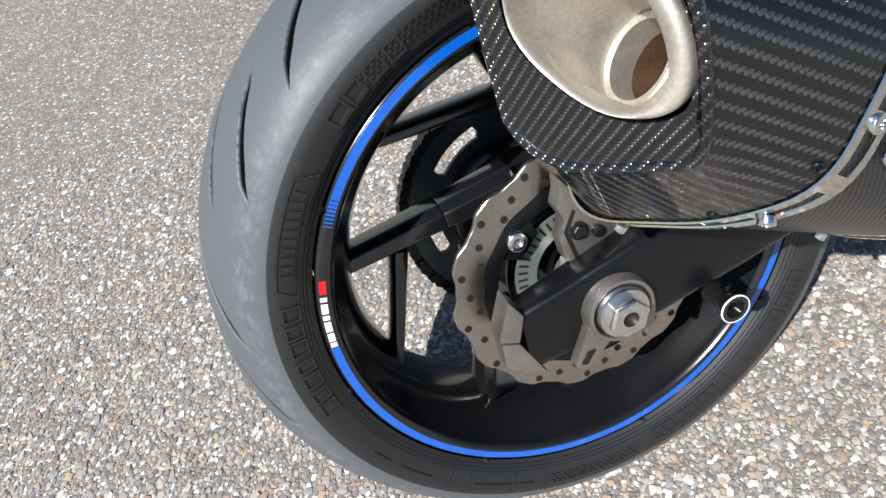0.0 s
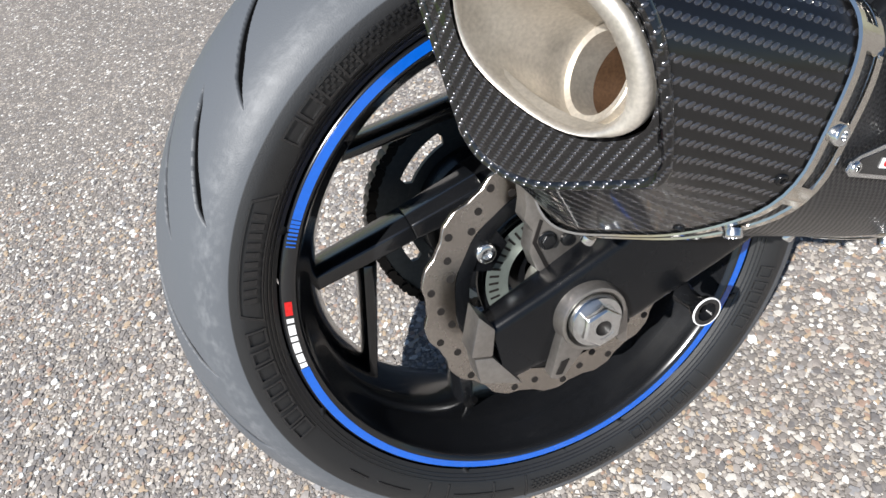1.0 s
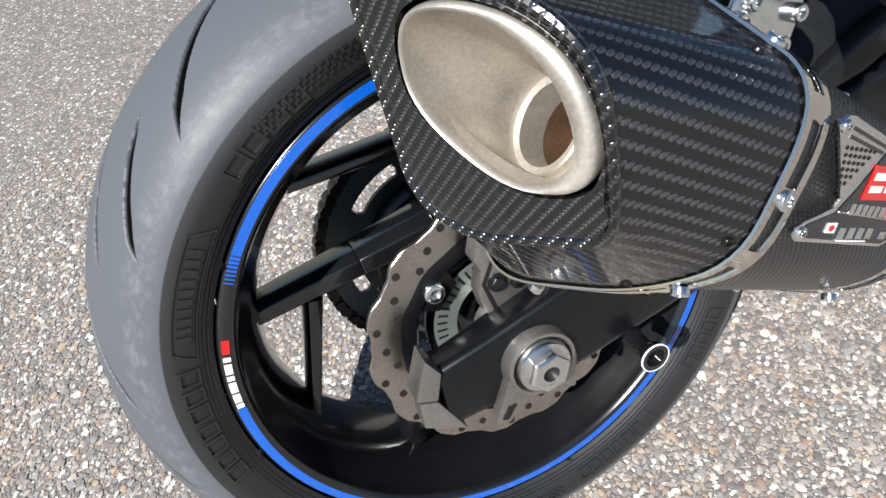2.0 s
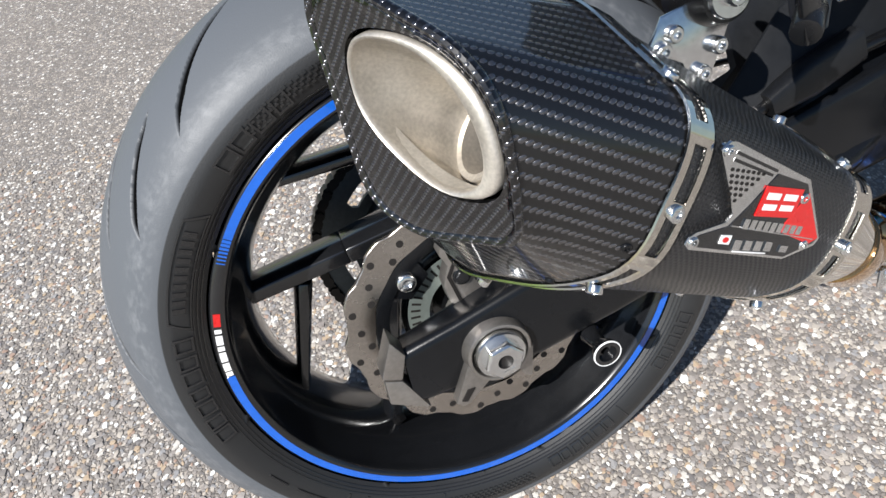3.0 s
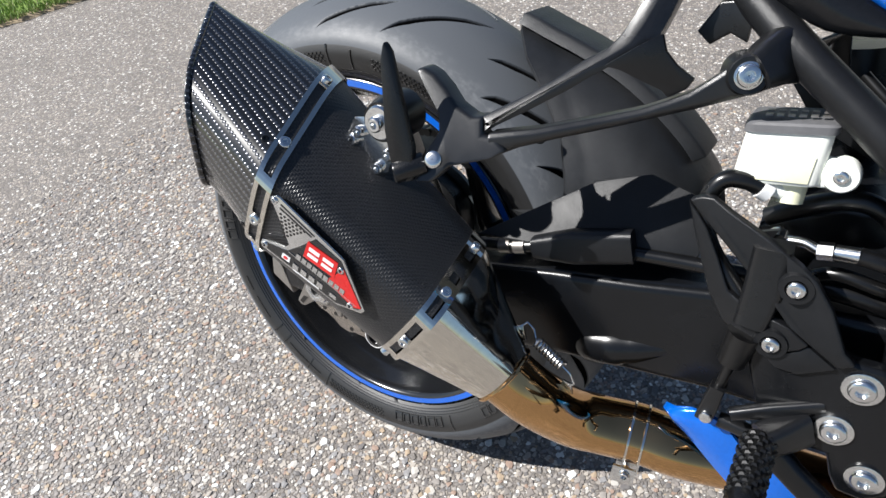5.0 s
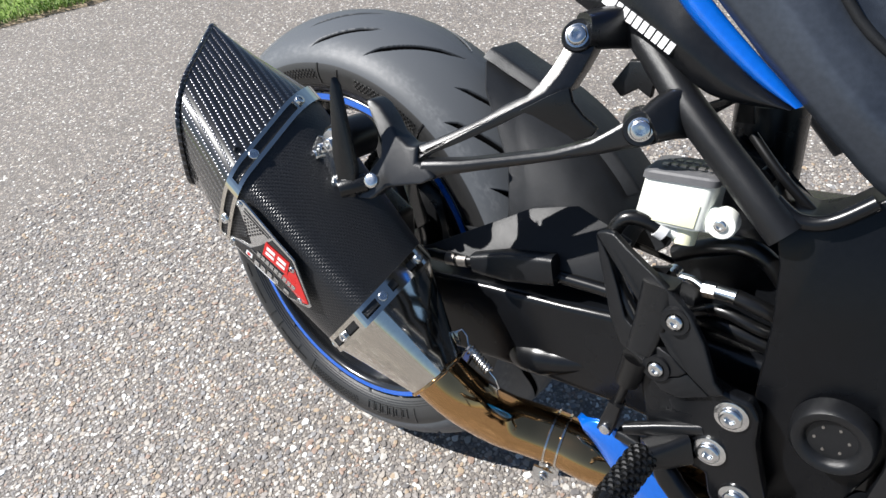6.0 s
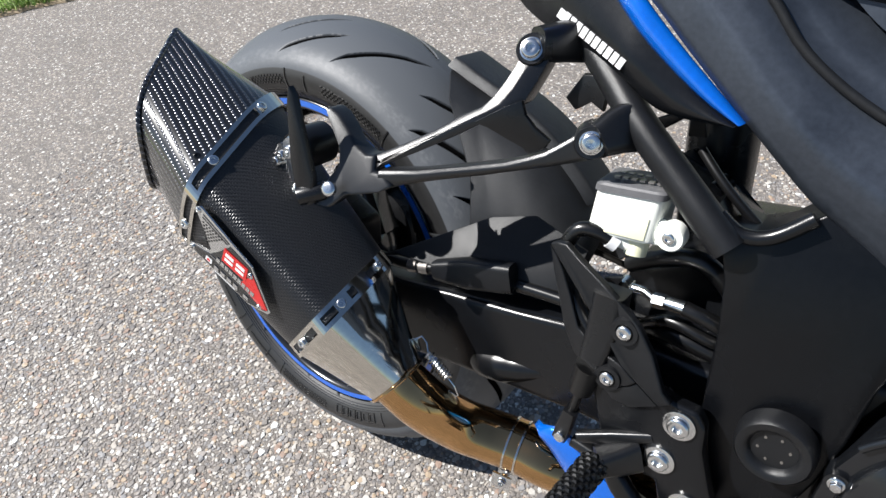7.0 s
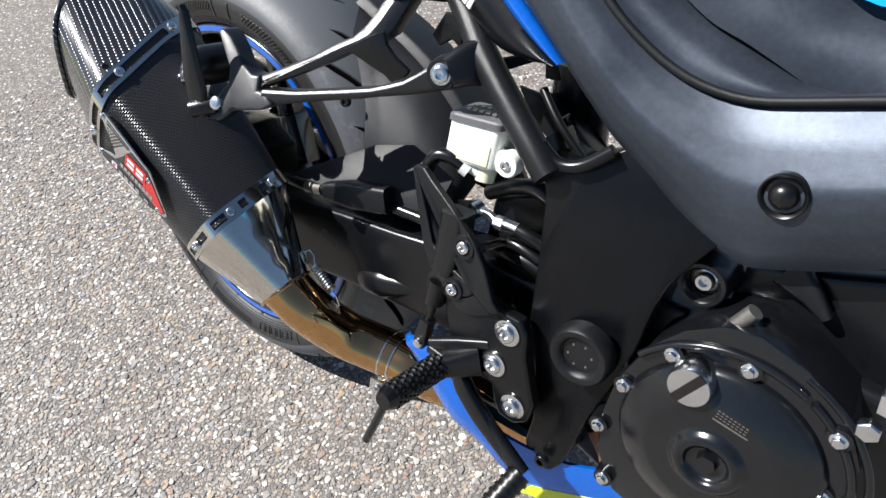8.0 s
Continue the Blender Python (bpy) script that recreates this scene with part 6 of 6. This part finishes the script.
part("cover_hex", *tube([(0.731, -0.190, 0.131), (0.731, -0.180, 0.131)], 0.008, 6), M_ENGINE, clu)
for a0, a1, r, y in ((70, 150, 0.094, -0.170), (20, 66, 0.094, -0.170), (20, 75, 0.104, -0.166)):
    part("cover_rib", *tube([(0.731 + r * math.cos(radians(a)), y, 0.131 + r * math.sin(radians(a))) for a in np.linspace(a0, a1, 16)], 0.0032, 10), M_ENGINE, clu)
cap_o = part("oil_filler_cap", *lathe([(-0.170, 0.0003), (-0.170, 0.0172), (-0.1895, 0.0170), (-0.1920, 0.0158), (-0.1920, 0.0003)], (0.6945, 0, 0.190), (0, 1, 0), 44), M_ZINC, clu, "grey alloy oil filler cap")
cs = V(0.390, 0, 0.921) * 0.0160; cn = V(-0.921, 0, 0.390) * 0.0036
oc = V(0.6945, -0.1930, 0.190)
# coin slot is a dark slab on the cap that paints its shade
part("cap_slot", *slab([oc - cs - cn, oc + cs - cn, oc + cs + cn, oc - cs + cn], (0, 1, 0), 0.003), M_RECESS_SHADE, cap_o)
for x, z in ((0.793, 0.202), (0.724, 0.217), (0.672, 0.195), (0.648, 0.141), (0.642, 0.085), (0.665, 0.030), (0.805, 0.150), (0.745, 0.012)):
    part("bolt_boss", *lathe([(-0.172, 0.0003), (-0.172, 0.0088), (-0.150, 0.0105), (-0.150, 0.0003)], (x, 0, z), (0, 1, 0), 20), M_ENGINE, clu)
    bolt("cover_bolt", (x, -0.172, z), (0, -1, 0), 0.0046, M_ZINC, clu, "zinc plated cover bolt", height=0.005, hexagon=True, flange=0.0062)
for k in range(8):
    for z in (0.1762, 0.1790, 0.1818):
        part("cast_mark", *plate([(0.7195 + 0.0031 * k, z - 0.0002 * k), (0.7215 + 0.0031 * k, z - 0.0002 * k), (0.7215 + 0.0031 * k, z + 0.0006 - 0.0002 * k), (0.7195 + 0.0031 * k, z + 0.0006 - 0.0002 * k)], -0.1868, -0.1855), M_ALLOY, clu)
part("cast_mark", *plate([(0.7185, 0.1725), (0.7460, 0.1715), (0.7460, 0.1727), (0.7185, 0.1737)], -0.1868, -0.1855), M_ALLOY, clu)
eb = part("engine_mount", *lathe([(-0.112, 0.0003), (-0.112, 0.0120), (-0.122, 0.0135), (-0.124, 0.0155), (-0.124, 0.0185), (-0.120, 0.0205), (-0.09, 0.0225), (-0.09, 0.0003)], (0.6642, -0.012, 0.2409), (0, 1, 0), 40), M_CAST, frame_ob, "engine mounting boss")
bolt("mount_bolt", (0.6642, -0.124, 0.2409), (0, -1, 0), 0.0082, M_ZINC, eb, height=0.007, flange=0.0098)
part("engine_head_cover", *box_beam([(0.685, -0.105, 0.20, 0.19, 0.262), (0.74, -0.112, 0.21, 0.20, 0.285), (0.86, -0.112, 0.21, 0.22, 0.34)]), M_SATIN, bike, "black plastic engine side shroud", smooth=40)
part("shroud_rib", *beam([(0.712, -0.116, 0.276), (0.735, -0.120, 0.266), (0.750, -0.122, 0.256)], [0.030, 0.016, 0.008], 0.010), M_PLASTIC, bike.children[-1])
part("clutch_cable", *join(tube([(0.790, -0.175, 0.285), (0.800, -0.178, 0.255)], 0.0045, 12), tube([(0.800, -0.178, 0.257), (0.803, -0.180, 0.245)], 0.0065, 6)), M_ZINC, bike, "zinc plated clutch cable adjuster")
bolt("case_bolt", (0.801, -0.176, 0.226), (0, -1, 0), 0.0080, M_ZINC, clu, hexagon=True, height=0.007)

# ---- belly fairing and header, low down ----
BL0 = resample([(0.4090, 0.0240), (0.4250, 0.0190), (0.4450, 0.0060), (0.4665, -0.0111), (0.4968, -0.0320), (0.5377, -0.0446), (0.5770, -0.0720), (0.6200, -0.0900), (0.7000, -0.0700), (0.7600, -0.0200)], 32)
BL1 = resample([(0.4100, 0.0275), (0.4250, 0.0390), (0.4450, 0.0440), (0.4631, 0.0381), (0.4828, 0.0214), (0.5092, 0.0093), (0.5407, -0.0105), (0.6030, -0.0220), (0.6600, 0.0000), (0.7000, 0.0300), (0.7600, 0.0600)], 32)
def belly_y(x): return float(np.interp(x, [0.40, 0.417, 0.45, 0.50, 0.55, 0.60, 0.70], [-0.146, -0.170, -0.172, -0.172, -0.165, -0.148, -0.130]))


belly = part("belly_fairing", *skin_at(BL0, BL1, belly_y, 0.004), M_TANKBLUE, bike, "metallic blue belly fairing with a yellow edge", smooth=60)
part("belly_flash", *skin_at(resample([(0.590, -0.088), (0.635, -0.076), (0.70, -0.05)], 12), resample([(0.600, -0.071), (0.645, -0.048), (0.71, -0.015)], 12), lambda x: belly_y(x) - 0.0045, 0.0, rows=3, thick=0.003), M_YELLOW, belly, "acid yellow stripe")
part("header_pipe", *tube(smooth_path([(0.635, -0.115, 0.03), (0.660, -0.118, 0.005), (0.682, -0.118, -0.05), (0.67, -0.11, -0.10)], 5), 0.016, 18), M_RUST, bike, "rust-brown exhaust header")
part("side_stand", *tube([(0.55, 0.15, 0.0), (0.53, 0.245, -0.236)], 0.012, 14), M_CAST, bike, "side stand holding the bike up")

# cable bracket above the clutch cover
part("cable_bracket", *join(tube([(0.6932, -0.1550, 0.2165), (0.7076, -0.1550, 0.2536)], 0.0065, 14), beam([(0.7004, -0.1550, 0.2411), (0.7149, -0.1550, 0.2251)], [0.012, 0.010], 0.004)), M_ALLOY, clu, "grey alloy cable bracket")


# ---- ground: washed gravel paving, lawn, post ----
POST, STAKES = (-2.21, 1.40), ((-2.34, 1.35), (-2.08, 1.55))
ground = part("pavement", [(-60, -60, 0), (60, -60, 0), (60, 60, 0), (-60, 60, 0)], [(0, 1, 2, 3)], M_PAVE, None)
tagged(ground, "pale washed gravel paving in bright sun", "pavement", kind="structure")


def stone_verts(rng, cx, cy, r, turn, flat, high):
    """A rounded stone bedded in the paving: a crown, a shoulder and a foot of six points each."""
    a = turn + np.arange(6) * math.pi / 3 + rng.uniform(-0.38, 0.38, 6)
    k = rng.uniform(0.74, 1.2, 6)
    c, s = np.cos(a) * k, np.sin(a) * k * flat
    ct, st = math.cos(turn), math.sin(turn)
    x, y = c * ct - s * st, c * st + s * ct
    top = np.array([[cx, cy, high]])
    sh = np.stack([cx + 0.80 * r * x, cy + 0.80 * r * y, high * rng.uniform(0.62, 1.0, 6)], 1)
    ft = np.stack([cx + r * x, cy + r * y, np.full(6, -0.0012)], 1)
    return np.concatenate([top, sh, ft])


STONE_FACES = [(0, 1 + i, 1 + (i + 1) % 6) for i in range(6)] + [(1 + i, 7 + i, 7 + (i + 1) % 6, 1 + (i + 1) % 6) for i in range(6)]
rng = np.random.default_rng(7)
STEP = 0.0064
near, rest_v = [], []
for x in np.arange(-1.15, 0.75, STEP):
    for y in np.arange(-0.62, 0.95, STEP):
        # thinned out with distance from the bike
        far = max(0.0, -0.75 - x) + max(0.0, y - 0.55)
        if rng.random() < far * 1.6: continue
        r = float(np.clip(rng.lognormal(math.log(0.0037), 0.36), 0.0018, 0.0080))
        px, py = x + rng.uniform(-0.003, 0.003), y + rng.uniform(-0.003, 0.003)
        args = (px, py, r, rng.uniform(0, 6.28), rng.uniform(0.55, 1.0), r * rng.uniform(0.16, 0.38))
        if -0.40 < px < -0.285 and -0.31 < py < -0.205 and len(near) < 300: near.append(args)
        else: rest_v.append(stone_verts(rng, *args))
allv = np.concatenate(rest_v)
nf = len(rest_v)
me = bpy.data.meshes.new("gravel_stones")
faces = []
for k in range(nf):
    o = 13 * k
    faces += [tuple(o + i for i in f_) for f_ in STONE_FACES]
me.from_pydata(allv.tolist(), [], faces)
me.materials.append(M_STONES)
gravel = new("gravel_stones", me)
tagged(gravel, "small washed river stones bedded in the paving", "gravel", kind="stuff")
kinds = []
for k in range(8):
    sm = bpy.data.meshes.new("stone")
    sm.from_pydata(stone_verts(rng, 0, 0, 1.0, 0.7 * k, rng.uniform(0.6, 1.0), 0.28).tolist(), [], STONE_FACES)
    sm.materials.append(M_STONE)
    kinds.append(sm)
for i, (px, py, r, turn, flat, high) in enumerate(near):
    st = new("stone", kinds[i % 8])
    st.parent = ground
    st.matrix_basis = Matrix.Translation((px, py, 0.0)) @ Matrix.Rotation(turn, 4, "Z") @ Matrix.Diagonal((r, r, r, 1))

# the lawn's ragged edge runs slantwise behind the bike
M_SOIL = mat("dry_soil", (0.30, 0.23, 0.15), 0.9, vary=0.35, scale=40, bump=0.8, bump_scale=120)
M_LAWN = mat("lawn_turf", (0.19, 0.29, 0.055), 0.85, vary=0.45, scale=30, bump=1.0, bump_scale=260)
M_BLADE = ramp_stone("grass_blades", "island")
cr = [nd for nd in M_BLADE.node_tree.nodes if nd.type == "VALTORGB"][0].color_ramp
for e_, c_ in zip(cr.elements, ((0.17, 0.28, 0.05), (0.20, 0.31, 0.055), (0.13, 0.23, 0.04), (0.24, 0.33, 0.08), (0.18, 0.29, 0.05), (0.22, 0.31, 0.07), (0.30, 0.32, 0.13), (0.16, 0.26, 0.05), (0.36, 0.31, 0.16), (0.14, 0.24, 0.05))):
    e_.color = (*c_, 1)
EDGE = smooth_path([(-4.2, -3.2, 0), (-2.72, -0.35, 0), (-2.44, 0.32, 0), (-2.29, 0.60, 0), (-2.18, 0.84, 0), (-2.06, 1.00, 0), (-1.92, 1.18, 0), (-1.78, 1.42, 0), (-1.50, 1.95, 0), (-0.6, 3.6, 0), (1.5, 7.2, 0)], 8)
lv = []
for p in EDGE:
    j = rng.uniform(-0.012, 0.012)
    out = V(-0.87, 0.5, 0)
    lv.append([p + V(j, 0, 0.001), p + out * 0.03 + V(j, 0, 0.016), p + out * 0.10 + V(0, 0, 0.024), p + out * 3.0 + V(0, 0, 0.03)])
soil = part("lawn_edge", [q for row in lv for q in row[:3]], [(3 * i + j, 3 * i + j + 1, 3 * i + j + 4, 3 * i + j + 3) for i in range(len(lv) - 1) for j in range(2)], M_SOIL, None)
tagged(soil, "dry brown soil along the lawn's edge", "soil edge", kind="structure")
lawn = part("lawn", [q for row in lv for q in (row[1] + V(-0.01, 0, 0.003), row[2] + V(0, 0, 0.002), row[3])], [(3 * i + j, 3 * i + j + 1, 3 * i + j + 4, 3 * i + j + 3) for i in range(len(lv) - 1) for j in range(2)], M_LAWN, None)
tagged(lawn, "short sunlit green lawn", "lawn", kind="structure")
gv, gf = [], []
for k in range(42000):
    s = rng.uniform(8, 72)
    i = int(s)
    p = EDGE[i] + (EDGE[i + 1] - EDGE[i]) * (s - i)
    d = 0.015 + 1.5 * rng.random() ** 1.7
    q = p + V(-0.87, 0.5, 0) * d + V(rng.uniform(-0.02, 0.02), rng.uniform(-0.02, 0.02), 0.012 + min(0.012, d * 0.1))
    h_ = rng.uniform(0.010, 0.024)
    a = rng.uniform(0, 6.28); w_ = rng.uniform(0.0012, 0.0026)
    side, bend = V(math.cos(a), math.sin(a), 0) * w_, V(-math.sin(a), math.cos(a), 0) * rng.uniform(-0.015, 0.015)
    o = len(gv)
    gv += [q - side, q + side, q + bend * 0.4 + V(0, 0, h_ * 0.6) + side * 0.7, q + bend * 0.4 + V(0, 0, h_ * 0.6) - side * 0.7, q + bend + V(0, 0, h_)]
    gf += [(o, o + 1, o + 2, o + 3), (o + 3, o + 2, o + 4)]
gm = bpy.data.meshes.new("grass")
gm.from_pydata([tuple(q) for q in gv], [], gf)
gm.materials.append(M_BLADE)
tagged(new("grass", gm), "short green lawn grass with dry blades", "grass", kind="stuff")

M_POSTWOOD = mat("weathered_post_wood", (0.05, 0.045, 0.04), 0.75, vary=0.35, scale=50, bump=0.6, bump_scale=150)
px, py = POST
post = part("fence_post", *rings([round_poly([(px - 0.05, py - 0.045, z), (px + 0.045, py - 0.05, z), (px + 0.05, py + 0.045, z), (px - 0.045, py + 0.05, z)], 0.012, 3) for z in (0.0, 0.3, 0.9, 1.25)]), M_POSTWOOD, None)
tagged(post, "dark weathered wooden post standing in the lawn", "post")
for i, (sx, sy) in enumerate(STAKES):
    stk = part("garden_stake", *tube([(sx, sy, 0.0), (sx + 0.004, sy, 0.14), (sx + 0.004, sy, 0.155)], [0.016, 0.016, 0.012], 12), M_HOSE, None)
    tagged(stk, "short black plastic stake in the lawn", "stake", "stakes by the lawn's edge")
# a road beyond the lawn
road = part("road", [(-30, -20, 0.036), (-7.7, -3.9, 0.036), (-2.9, 2.5, 0.036), (1.9, 8.9, 0.036), (-8, 30, 0.036)], [(0, 1, 2, 3, 4)], mat("grey_asphalt", (0.17, 0.17, 0.18), 0.85, vary=0.15, scale=8, bump=0.5, bump_scale=300), None)
tagged(road, "grey asphalt road beyond the lawn", "road", kind="structure")
